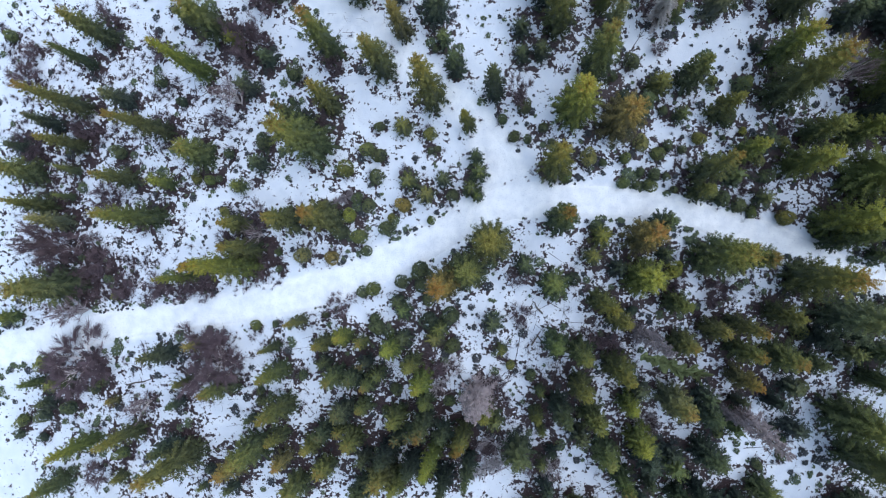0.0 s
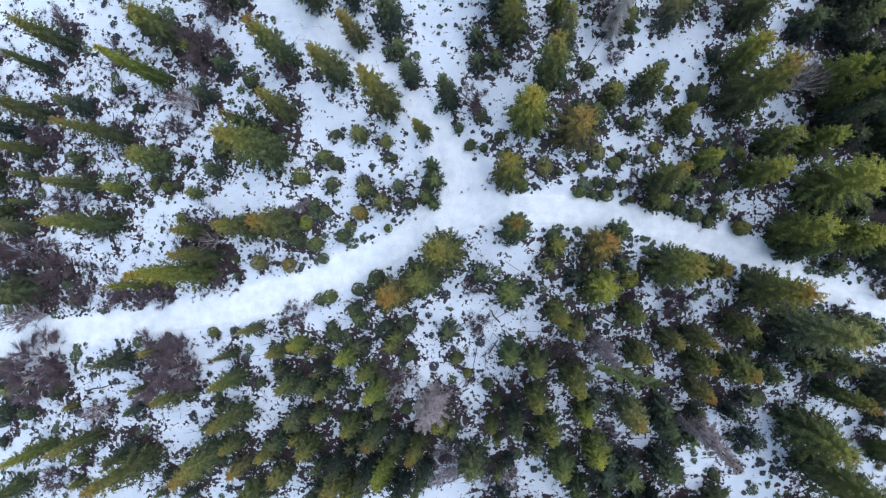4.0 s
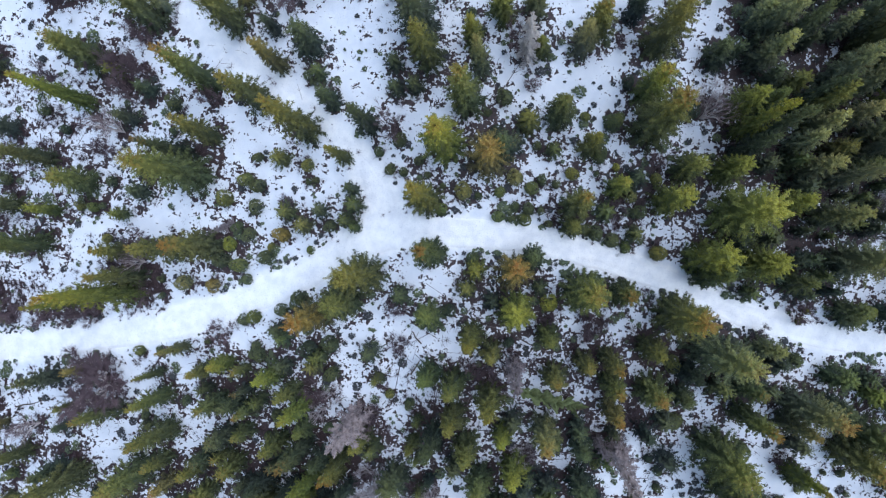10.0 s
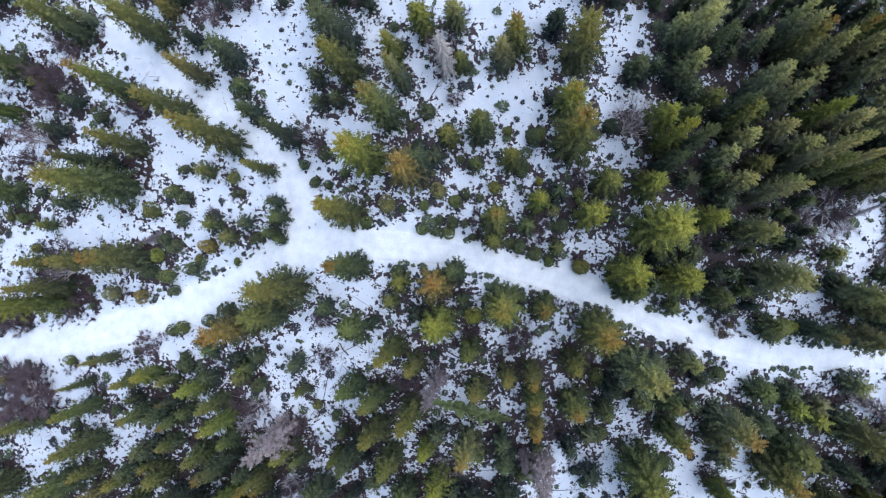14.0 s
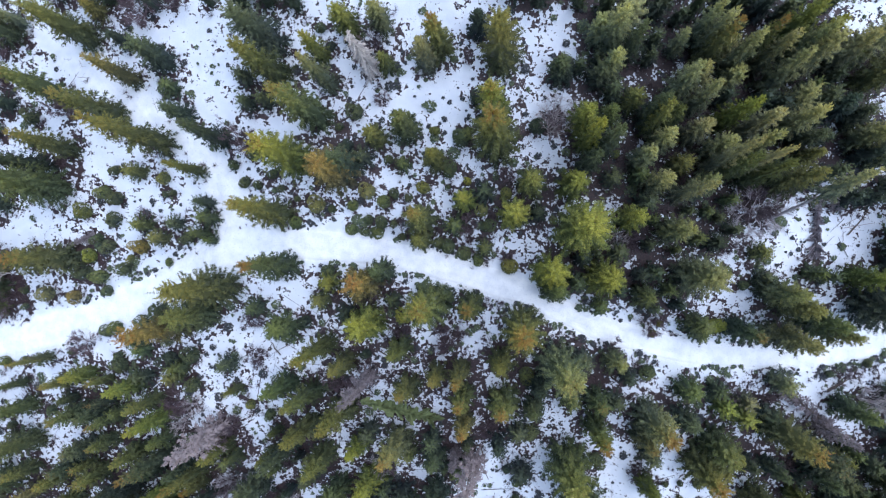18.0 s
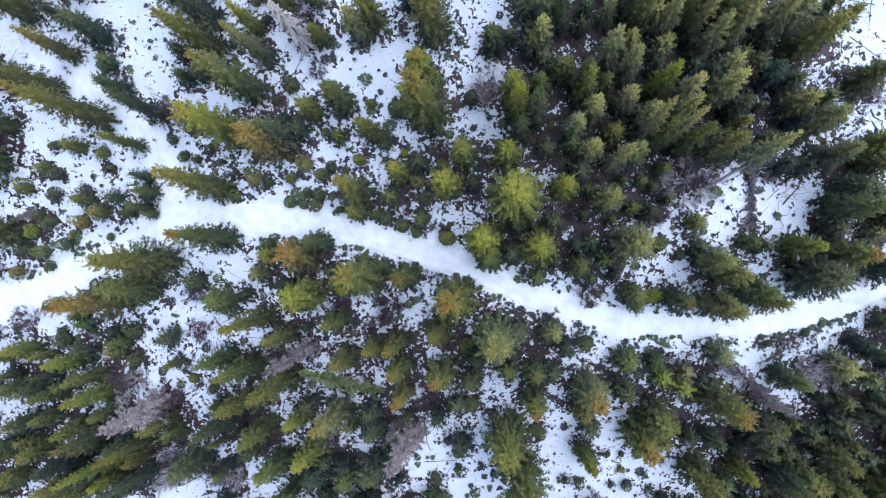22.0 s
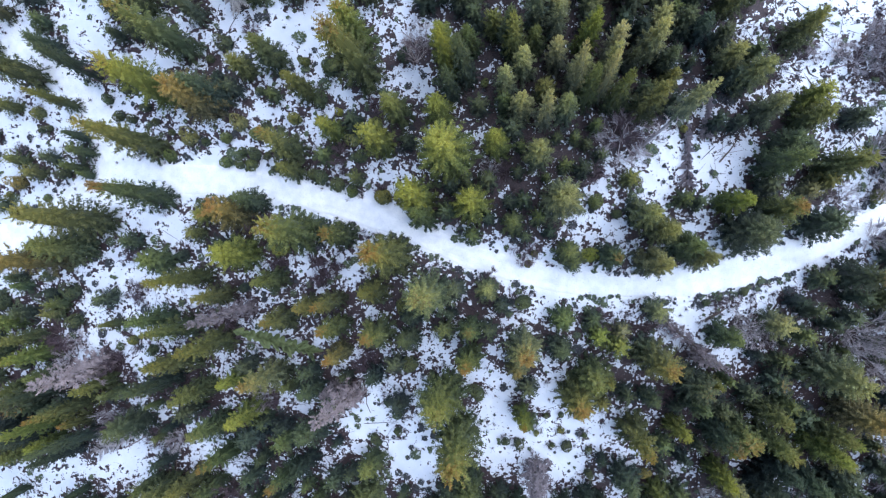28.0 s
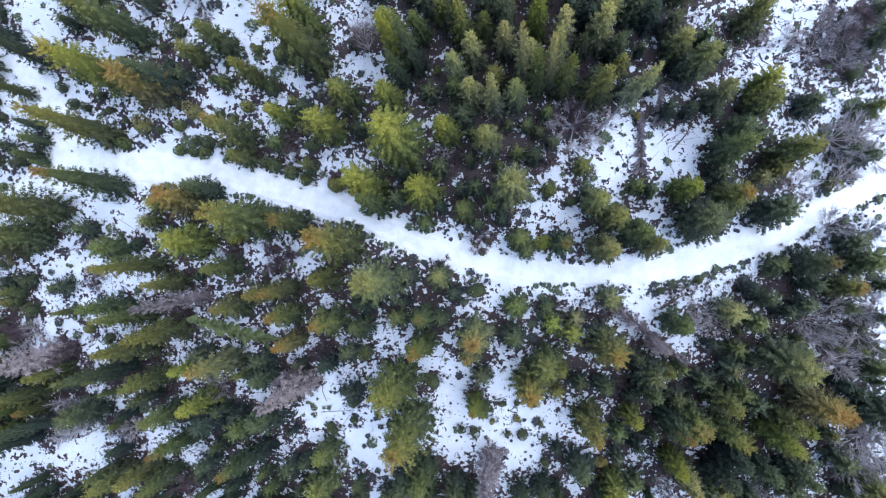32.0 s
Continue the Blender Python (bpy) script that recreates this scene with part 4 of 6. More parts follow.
conifer(-28.5, 13.5, 4.9, 2.2, "deep", 0.3, "full")
bare_tree(-28.2, 2.6, 2.2, 3.0)
bare_tree(-26.9, -3.7, 2.4, 3.4)
conifer(-26.5, -19.1, 5.5, 2.6, "deep", 0.3)
conifer(-26.3, 2.9, 10.8, 3.0, "olive", 0.5)
conifer(-26.0, -9.8, 6.4, 2.6, "deep", 0.3)
conifer(-25.7, -14.8, 2.9, 1.8, "deep", 0, "young")
conifer(-25.3, 15.1, 1.4, 1.2, "deep", 0, "bush")
conifer(-25.1, 6.0, 4.4, 2.1, "lime", 0, "young")
conifer(-25.1, 10.8, 10.1, 2.5, "olive", 0.6)
bare_tree(-25.0, 18.0, 2.4, 3.2)
bare_tree(-24.6, -4.2, 1.6, 2.4)
conifer(-24.5, -19.6, 11.0, 3.8, "olive", 0.6)
conifer(-24.4, -12.6, 4.3, 1.8, "olive", 0.6, "young")
conifer(-23.7, -23.3, 2.4, 1.3, "green", 0, "young")
conifer(-23.5, 13.4, 1.2, 1.1, "dark", 0, "bush")
conifer(-23.1, -9.0, 4.4, 1.9, "straw", 0.7, "young")
conifer(-23.0, -21.6, 1.5, 1.3, "dark", 0, "bush")
conifer(-22.9, -2.5, 8.4, 1.7, "lime", 0.45)
conifer(-22.6, 6.4, 1.3, 1.1, "olive", 0, "bush")
bare_tree(-22.5, -3.1, 5.0, 2.6)
bare_tree(-22.4, -4.0, 1.7, 2.6)
conifer(-22.1, 20.3, 4.0, 1.8, "olive", 0.5, "young")
conifer(-21.7, 8.6, 5.9, 3.1, "olive", 0.45, "full")
bare_tree(-21.3, -10.7, 4.2, 7.4)
conifer(-21.3, 6.3, 1.3, 1.1, "green", 0, "bush")
conifer(-21.0, 15.8, 10.3, 2.4, "lime", 0.5)
conifer(-20.7, -23.2, 3.1, 2.0, "deep", 0, "young")
conifer(-20.5, 6.5, 0.8, 0.7, "deep", 0, "bush")
conifer(-20.3, -12.8, 7.4, 2.6, "olive", 0.5)
conifer(-20.1, 3.5, 1.3, 1.1, "olive", 0, "bush")
conifer(-20.0, -20.8, 5.6, 2.8, "straw", 0.7, "full")
conifer(-19.7, 19.7, 7.6, 3.4, "olive", 0.45, "full")
bare_tree(-19.7, 11.5, 4.0, 2.1)
bare_tree(-19.6, 0.8, 2.0, 2.8)
conifer(-19.4, 8.7, 1.3, 1.1, "deep", 0, "bush")
conifer(-18.3, 2.2, 5.8, 2.4, "olive", 0.6)
conifer(-18.3, -16.2, 3.0, 1.4, "deep", 0, "young")
conifer(-18.3, 5.7, 2.8, 1.9, "olive", 0, "young")
bare_tree(-18.1, 13.2, 5.9, 3.2)
conifer(-17.9, -1.4, 13.7, 3.3, "lime", 0.7)
conifer(-17.8, 18.4, 2.9, 2.1, "lime", 0, "young")
conifer(-17.7, -7.3, 1.3, 1.2, "green", 0, "bush")
conifer(-17.7, -18.8, 8.7, 3.8, "olive", 0.45)
bare_tree(-17.6, -1.6, 2.4, 3.2)
conifer(-17.6, -13.6, 1.1, 1.0, "deep", 0, "bush")
conifer(-17.4, -14.6, 1.3, 1.2, "deep", 0, "bush")
bare_tree(-17.4, 18.8, 4.2, 3.6)
conifer(-17.3, 0.0, 8.9, 2.7, "olive", 0.5)
conifer(-17.1, 14.3, 3.7, 2.4, "deep", 0, "young")
bare_tree(-17.1, 16.9, 3.8, 2.1)
bare_tree(-16.7, 1.3, 5.1, 2.2)
bare_tree(-16.4, 2.9, 2.6, 3.4)
conifer(-16.3, 7.7, 3.3, 2.3, "deep", 0, "young")
conifer(-16.0, 9.7, 1.9, 1.7, "deep", 0, "bush")
conifer(-15.9, -7.1, 0.9, 0.8, "deep", 0, "bush")
conifer(-15.7, -9.2, 5.6, 1.3, "green", 0.45)
bare_tree(-15.6, 18.6, 4.5, 2.5)
conifer(-15.5, -17.8, 5.3, 2.2, "olive", 0.45)
conifer(-15.3, -20.1, 4.7, 2.2, "straw", 0.7, "full")
bare_tree(-15.2, 21.8, 3.4, 3.2)
conifer(-15.2, -1.8, 0.9, 0.8, "deep", 0, "bush")
conifer(-15.2, -0.4, 0.9, 0.8, "deep", 0, "bush")
conifer(-15.2, -11.4, 7.5, 2.5, "olive", 0.45)
conifer(-15.0, 16.8, 3.2, 2.2, "deep", 0, "young")
conifer(-14.8, -14.7, 8.6, 3.1, "olive", 0.45)
conifer(-14.2, 22.8, 8.6, 3.4, "olive", 0, "full")
conifer(-14.1, -22.5, 6.1, 3.1, "olive", 0.45, "full")
conifer(-13.5, 2.7, 8.8, 3.0, "olive", 0.45)
conifer(-13.4, -12.0, 1.2, 1.1, "deep", 0, "bush")
conifer(-13.3, 13.3, 0.9, 0.8, "deep", 0, "bush")
conifer(-13.2, 23.9, 4.0, 2.1, "pale", 0, "young")
conifer(-13.1, -6.6, 6.1, 1.5, "olive", 0.45)
conifer(-12.9, 15.6, 1.9, 1.7, "deep", 0, "bush")
conifer(-12.8, -0.6, 1.9, 1.7, "sage", 0, "bush")
conifer(-12.4, -18.4, 5.3, 2.3, "olive", 0.45)
conifer(-11.9, 11.2, 9.6, 2.5, "deep", 0.6)
conifer(-11.2, -20.6, 4.8, 2.6, "olive", 0.6, "full")
conifer(-11.1, 9.3, 12.0, 4.8, "olive", 0.5, "full")
conifer(-11.0, -10.6, 2.9, 2.0, "deep", 0, "young")
conifer(-11.0, -8.7, 5.1, 2.0, "olive", 0.45)
conifer(-11.0, -17.2, 5.0, 2.4, "deep", 0.3, "full")
conifer(-11.0, -6.2, 0.8, 0.7, "deep", 0, "bush")
conifer(-10.2, -0.8, 1.7, 1.5, "straw", 0, "bush")
conifer(-10.2, 2.9, 9.3, 3.7, "olive", 0.8)
conifer(-9.9, -11.7, 6.4, 2.7, "green", 0.45)
conifer(-9.6, -17.1, 4.1, 1.9, "olive", 0.8, "young")
conifer(-9.6, 12.8, 8.3, 2.7, "olive", 0.45)
bare_tree(-9.5, -5.1, 2.4, 2.6)
conifer(-9.3, 1.5, 1.9, 1.7, "deep", 0, "bush")
bare_tree(-9.3, 16.1, 4.4, 1.9)
conifer(-9.3, 17.4, 10.6, 3.2, "olive", 0.9)
conifer(-9.2, -15.0, 5.5, 2.7, "deep", 0.3, "full")
conifer(-9.0, -8.1, 5.1, 2.3, "lime", 0.45)
conifer(-8.5, 7.1, 1.9, 1.7, "olive", 0, "bush")
conifer(-8.4, -17.8, 5.0, 2.6, "olive", 0.45, "full")
conifer(-8.4, 3.1, 1.7, 1.5, "lime", 0, "bush")
conifer(-8.2, -12.0, 5.0, 2.3, "deep", 0.3, "full")
conifer(-7.7, -22.5, 5.8, 2.8, "deep", 0.3, "full")
conifer(-7.6, 4.7, 1.3, 1.1, "deep", 0, "bush")
conifer(-7.5, 1.1, 1.9, 1.7, "green", 0, "bush")
conifer(-7.4, -19.6, 4.3, 2.3, "deep", 0, "young")
conifer(-7.4, -4.1, 1.4, 1.3, "deep", 0, "bush")
conifer(-7.4, -14.6, 4.7, 2.1, "green", 0.45)
conifer(-7.3, -8.6, 4.0, 1.8, "olive", 0.6, "young")
conifer(-7.0, -0.2, 1.3, 1.2, "deep", 0, "bush")
conifer(-7.0, -10.5, 4.6, 1.9, "deep", 0.6, "young")
conifer(-6.8, -12.3, 5.6, 1.9, "green", 0.7)
conifer(-6.7, 22.3, 9.7, 3.4, "olive", 0, "full")
conifer(-6.6, 4.0, 1.6, 1.4, "deep", 0, "bush")
conifer(-6.5, 9.0, 1.8, 1.6, "green", 0, "bush")
conifer(-6.4, -6.5, 1.2, 1.1, "deep", 0, "bush")
conifer(-6.3, -3.7, 1.6, 1.5, "green", 0, "bush")
conifer(-6.1, -7.3, 2.0, 1.8, "deep", 0, "bush")
conifer(-6.0, -11.7, 3.3, 2.3, "green", 0, "young")
conifer(-5.9, 6.5, 1.8, 1.6, "deep", 0, "bush")
conifer(-5.8, 24.7, 3.5, 2.2, "straw", 0.2, "slim")
conifer(-5.6, -15.2, 0.9, 0.8, "deep", 0, "bush")
conifer(-5.5, 8.4, 1.8, 1.6, "deep", 0, "bush")
conifer(-5.5, -20.9, 7.3, 3.4, "olive", 0.45, "full")
conifer(-5.4, 11.0, 1.3, 1.1, "deep", 0, "bush")
conifer(-5.2, -18.8, 7.5, 2.6, "dark")
conifer(-5.0, 1.9, 1.8, 1.6, "deep", 0, "bush")
conifer(-4.7, 15.8, 9.3, 3.3, "olive", 0.4)
conifer(-4.6, 2.9, 1.0, 0.9, "olive", 0, "bush")
conifer(-4.6, -9.0, 5.8, 2.5, "lime")
conifer(-4.5, -13.2, 1.7, 1.5, "deep", 0, "bush")
conifer(-4.3, -17.6, 4.4, 2.1, "deep", 0.7, "young")
conifer(-4.3, -15.5, 6.3, 2.6, "olive", 0.3)
conifer(-4.2, -21.7, 6.5, 2.7, "olive")
conifer(-4.0, -4.9, 2.9, 2.0, "deep", 0, "young")
conifer(-3.7, -3.1, 1.6, 1.5, "deep", 0, "bush")
conifer(-3.5, -8.2, 3.4, 2.4, "deep", 0, "young")
conifer(-3.5, 22.0, 4.0, 2.2, "dark", 0, "young")
conifer(-3.5, -5.7, 2.9, 2.0, "green", 0, "young")
conifer(-3.3, 3.9, 1.9, 1.7, "straw", 0, "bush")
bare_tree(-3.1, 7.0, 1.3, 1.4)
conifer(-3.1, 10.8, 3.3, 2.3, "olive", 0, "young")
conifer(-3.1, 18.9, 7.7, 2.5, "straw", 0.4)
conifer(-2.9, -17.3, 4.3, 2.3, "deep", 0.7, "young")
conifer(-2.8, -19.7, 7.5, 2.6, "dark")
conifer(-2.7, -10.5, 6.3, 2.4, "olive")
conifer(-2.7, 6.0, 3.1, 2.2, "olive", 0, "young")
conifer(-2.0, -2.0, 2.0, 1.8, "deep", 0, "bush")
bare_tree(-1.9, 24.6, 4.8, 3.6)
conifer(-1.9, -3.3, 1.6, 1.5, "deep", 0, "bush")
conifer(-1.7, -12.0, 7.8, 2.7, "lime", 0.4)
conifer(-1.6, -20.6, 5.7, 2.3, "lime")
conifer(-1.6, -15.7, 9.8, 2.6, "deep", 0.6)
conifer(-1.6, -14.0, 4.9, 2.2, "green")
conifer(-1.3, -4.6, 1.7, 1.5, "deep", 0, "bush")
conifer(-1.2, 4.8, 3.1, 2.2, "olive", 0, "young")
conifer(-1.1, -6.5, 2.0, 1.8, "dark", 0, "bush")
conifer(-1.0, 2.6, 1.0, 0.9, "green", 0, "bush")
conifer(-0.9, 8.8, 0.8, 0.7, "deep", 0, "bush")
bare_tree(-0.9, -11.2, 2.0, 2.8)
conifer(-0.9, 25.4, 4.0, 2.1, "deep", 0, "young")
conifer(-0.9, 10.3, 1.6, 1.4, "olive", 0, "bush")
bare_tree(-0.8, -10.9, 2.2, 2.5)
conifer(-0.6, -8.2, 3.1, 2.2, "olive", 0, "young")
conifer(-0.5, 13.3, 13.0, 3.5, "olive", 0.4)
conifer(-0.5, -18.4, 11.0, 2.2, "lime", 0.1)
bare_tree(-0.4, -3.4, 1.8, 2.4, True)
conifer(-0.3, 17.6, 0.9, 0.8, "deep", 0, "bush")
bare_tree(-0.3, -12.6, 2.2, 2.6, True)
conifer(-0.2, 9.0, 0.9, 0.8, "deep", 0, "bush")
conifer(-0.1, -7.3, 3.2, 2.3, "olive", 0, "young")
conifer(-0.0, 20.5, 6.7, 3.1, "deep", 0, "full")
conifer(0.1, -21.4, 7.6, 2.6, "dark")
conifer(0.1, -17.1, 5.4, 2.5, "deep")
conifer(0.3, 6.2, 2.8, 2.0, "deep", 0, "young")
conifer(0.5, 18.2, 2.7, 1.9, "green", 0, "young")
conifer(0.6, -14.3, 1.5, 1.3, "deep", 0, "bush")
conifer(0.6, -3.0, 11.1, 3.5, "straw", 0.9, "full")
bare_tree(0.9, -11.0, 2.0, 2.2, True)
conifer(0.9, -9.0, 1.9, 1.7, "deep", 0, "bush")
conifer(0.9, -6.2, 2.0, 1.8, "deep", 0, "bush")
conifer(1.1, 4.9, 1.6, 1.4, "deep", 0, "bush")
bare_tree(1.2, 25.3, 3.1, 2.3)
conifer(1.3, -18.6, 4.9, 2.1, "olive", 0.8)
conifer(1.6, 15.7, 5.1, 2.3, "deep", 0, "full")
conifer(2.1, -16.6, 9.8, 2.2, "olive", 0.7)
conifer(2.5, -19.7, 11.0, 2.1, "deep")
conifer(2.6, -1.9, 8.2, 4.1, "olive", 0, "full")
conifer(2.7, 10.9, 7.2, 1.7, "olive", 0.3)
conifer(2.8, 5.3, 4.0, 1.9, "green", 0, "young")
dead_conifer(3.2, -13.2, 10.1, 3.8, 1)
conifer(3.3, 8.1, 4.0, 1.8, "deep", 0, "young")
conifer(3.4, 4.7, 2.5, 1.4, "green", 0, "young")
conifer(3.5, 6.7, 4.0, 2.2, "green", 0, "young")
conifer(3.9, -14.7, 6.5, 2.6, "olive")
bare_tree(4.1, -18.7, 3.2, 2.0)
conifer(4.6, -6.8, 3.5, 2.5, "deep", 0, "young")
bare_tree(4.6, -12.9, 4.5, 2.7)
conifer(4.7, 0.4, 12.2, 4.4, "olive", 0.2, "full")
bare_tree(4.9, -18.7, 4.4, 4.0, True)
conifer(4.9, -15.8, 4.5, 2.3, "green", 0, "young")
conifer(5.0, 13.6, 9.2, 2.5, "deep", 0.1)
conifer(5.4, -9.1, 4.5, 1.5, "olive", 0, "young")
conifer(5.6, 11.5, 1.2, 1.1, "deep", 0, "bush")
conifer(6.3, -10.9, 1.2, 1.1, "olive", 0, "bush")
conifer(6.6, 10.0, 1.4, 1.2, "deep", 0, "bush")
conifer(6.8, -18.5, 6.9, 3.6, "deep", 0, "full")
bare_tree(7.1, -2.6, 2.0, 2.2)
bare_tree(7.2, -6.2, 1.4, 2.6)
conifer(7.2, 19.0, 3.1, 2.2, "deep", 0, "young")
bare_tree(7.2, 13.4, 5.0, 2.7)
conifer(7.3, 16.9, 2.8, 2.0, "deep", 0, "young")
conifer(7.5, 12.4, 1.5, 1.4, "deep", 0, "bush")
conifer(7.5, -1.4, 3.5, 2.5, "deep", 0, "young")
conifer(7.8, 9.7, 1.1, 1.0, "deep", 0, "bush")
conifer(8.2, -11.7, 1.4, 1.3, "deep", 0, "bush")
bare_tree(8.3, -20.3, 2.3, 2.5)
conifer(8.6, -15.1, 5.7, 1.8, "olive")
conifer(8.9, 17.1, 3.2, 2.2, "deep", 0, "young")
conifer(9.1, -16.7, 4.5, 1.4, "green", 0, "young")
conifer(9.2, 10.8, 1.2, 1.1, "deep", 0, "bush")
bare_tree(9.5, 7.0, 2.1, 2.3)
bare_tree(9.6, -16.2, 1.8, 2.0)
conifer(9.6, 22.0, 9.2, 4.3, "deep", 0.1)
conifer(9.8, -24.7, 8.0, 3.0, "olive")
conifer(9.9, 9.5, 0.9, 0.8, "deep", 0, "bush")
conifer(10.0, -3.2, 4.7, 3.1, "green", 0, "full")
conifer(10.2, 7.1, 12.3, 3.5, "olive", 0.4)
bare_tree(10.2, -20.6, 3.0, 2.6, True)
conifer(10.3, 19.2, 11.2, 3.4, "olive", 0.3)
conifer(10.4, -8.5, 7.9, 2.8, "green")
conifer(10.6, -14.1, 11.0, 2.7, "deep")
conifer(10.6, 2.6, 12.2, 3.3, "green", 0.8)
conifer(11.1, 6.4, 1.6, 1.4, "green", 0, "bush")
conifer(11.3, 8.6, 0.8, 0.7, "deep", 0, "bush")
conifer(11.8, 11.9, 11.5, 4.4, "lime", 0.5)
conifer(11.8, -2.7, 1.6, 1.4, "dark", 0, "bush")
conifer(12.3, -24.2, 8.0, 3.0, "olive")
conifer(12.5, -12.2, 9.9, 2.9, "olive", 0.1)
conifer(12.6, -9.3, 9.6, 2.8, "green", 0.3)
conifer(13.3, 8.0, 1.9, 1.7, "sage", 0, "bush")
conifer(13.6, -0.6, 3.2, 2.2, "olive", 0, "young")
conifer(13.6, -15.1, 8.5, 3.1, "olive")
conifer(13.7, 15.6, 12.6, 3.9, "olive", 0.5)
conifer(13.8, 23.4, 1.1, 1.0, "deep", 0, "bush")
conifer(14.0, 20.9, 6.8, 2.3, "lime", 0.3)
conifer(14.0, -4.5, 11.6, 2.6, "olive", 0.3)
conifer(14.1, 2.1, 1.6, 1.4, "deep", 0, "bush")
conifer(14.3, -24.6, 8.0, 2.5, "green", 0.2)
conifer(14.4, 1.1, 3.5, 2.5, "lime", 0, "young")
conifer(14.5, 7.7, 1.0, 0.9, "deep", 0, "bush")
bare_tree(14.5, -8.4, 1.9, 2.1)
conifer(14.7, 21.9, 1.1, 1.0, "dark", 0, "bush")
conifer(14.7, 18.5, 10.1, 2.4, "sage", 0.4)
conifer(14.9, -18.4, 7.6, 3.3, "green", 0.3)
conifer(15.3, 15.0, 0.9, 0.8, "deep", 0, "bush")
conifer(15.5, 10.8, 9.7, 4.5, "straw", 0.5)
bare_tree(15.6, -9.4, 2.9, 3.6)
conifer(15.6, -10.4, 10.6, 3.2, "olive", 0.3)
bare_tree(15.7, -26.1, 4.4, 3.3)
conifer(15.8, -6.3, 7.8, 2.5, "olive", 0.2)
conifer(15.9, -1.8, 3.3, 2.4, "dark", 0, "young")
conifer(16.0, 13.3, 1.6, 1.4, "dark", 0, "bush")
conifer(16.3, 5.9, 1.4, 1.3, "green", 0, "bush")
conifer(16.4, -20.9, 9.1, 2.9, "green", 0.7)
conifer(16.4, 8.0, 1.4, 1.2, "green", 0, "bush")
conifer(16.5, 11.5, 9.3, 3.2, "deep")
conifer(16.6, 23.3, 6.1, 2.8, "lime", 0, "full")
conifer(16.9, 16.3, 1.7, 1.6, "deep", 0, "bush")
conifer(16.9, -14.1, 6.3, 2.5, "lime")
conifer(17.4, -5.7, 1.2, 1.1, "dark", 0, "bush")
conifer(17.5, 5.7, 1.1, 1.0, "deep", 0, "bush")
conifer(17.6, 12.2, 3.4, 2.4, "deep", 0, "young")
conifer(17.8, -12.8, 4.0, 2.8, "deep", 0, "young")
conifer(17.8, 6.8, 1.1, 1.0, "deep", 0, "bush")
bare_tree(17.8, 21.0, 4.9, 2.3)
conifer(17.9, -17.3, 7.1, 3.2, "lime", 0.2)
dead_conifer(17.9, -7.5, 13.0, 2.3, 1)
conifer(17.9, 1.0, 8.3, 3.8, "straw", 0.9, "full")
conifer(17.9, 9.3, 1.8, 1.6, "sage", 0, "bush")
conifer(18.1, -2.6, 7.8, 3.9, "lime", 0.1, "full")
bare_tree(18.2, 0.5, 2.0, 2.2)
dead_conifer(18.5, 19.5, 11.5, 2.5)
conifer(18.6, -19.1, 6.3, 3.2, "dark", 0, "full")
conifer(18.6, 5.7, 1.4, 1.3, "green", 0, "bush")
conifer(18.7, 13.9, 5.0, 2.4, "olive", 0, "full")
bare_tree(18.8, 21.5, 4.5, 2.1)
bare_tree(18.9, -16.2, 3.0, 2.6, True)
conifer(19.0, 6.5, 1.6, 1.4, "deep", 0, "bush")
bare_tree(19.1, 17.5, 1.5, 1.6)
conifer(19.2, 8.5, 1.6, 1.4, "green", 0, "bush")
conifer(19.2, -18.4, 3.7, 2.6, "deep", 0, "young")
conifer(19.4, 2.1, 6.8, 2.8, "deep")
conifer(19.4, 23.7, 5.4, 2.6, "sage", 0, "full")
bare_tree(19.5, -16.6, 1.8, 2.0)
conifer(19.7, 12.2, 1.1, 1.0, "deep", 0, "bush")
conifer(19.9, 20.0, 4.8, 2.1, "olive")
conifer(20.1, -0.4, 2.8, 2.0, "deep", 0, "young")
conifer(20.1, 6.5, 0.9, 0.8, "deep", 0, "bush")
conifer(20.2, 9.1, 1.1, 1.0, "deep", 0, "bush")
conifer(20.7, -13.4, 10.2, 3.5, "sage", 0.6)
conifer(20.8, -4.8, 7.4, 2.6, "olive")
bare_tree(20.8, -3.4, 2.1, 2.3)
conifer(20.9, -18.8, 3.7, 2.6, "dark", 0, "young")
conifer(20.9, 5.3, 1.0, 0.9, "deep", 0, "bush")
conifer(21.1, 11.7, 2.7, 1.9, "green", 0, "young")
conifer(21.1, -2.0, 2.0, 1.8, "lime", 0, "bush")
conifer(21.2, -19.8, 4.6, 3.3, "green", 0, "young")
conifer(21.4, -8.5, 7.4, 2.9, "olive", 0.5)
conifer(21.4, 8.8, 1.0, 0.9, "deep", 0, "bush")
conifer(21.5, 14.7, 7.5, 3.2, "green", 0.2)
conifer(21.8, -22.8, 9.0, 2.7, "green", 0.8)
conifer(22.8, 9.7, 1.6, 1.4, "olive", 0, "bush")
conifer(22.8, 5.1, 5.6, 2.5, "olive")
conifer(23.0, 6.8, 10.5, 3.2, "olive", 0.6)
conifer(23.2, 20.3, 7.5, 2.8, "sage", 0.1)
conifer(23.3, -21.9, 8.0, 2.5, "dark")
bare_tree(23.6, -0.6, 1.8, 2.2)
conifer(23.7, -0.5, 12.6, 4.4, "olive", 0.5, "full")
conifer(23.9, 14.7, 1.3, 1.1, "olive", 0, "bush")
conifer(24.0, -14.9, 6.2, 2.8, "deep")
conifer(24.1, -7.2, 7.3, 2.6, "olive", 0.4)
conifer(24.1, 11.9, 7.7, 2.5, "olive")
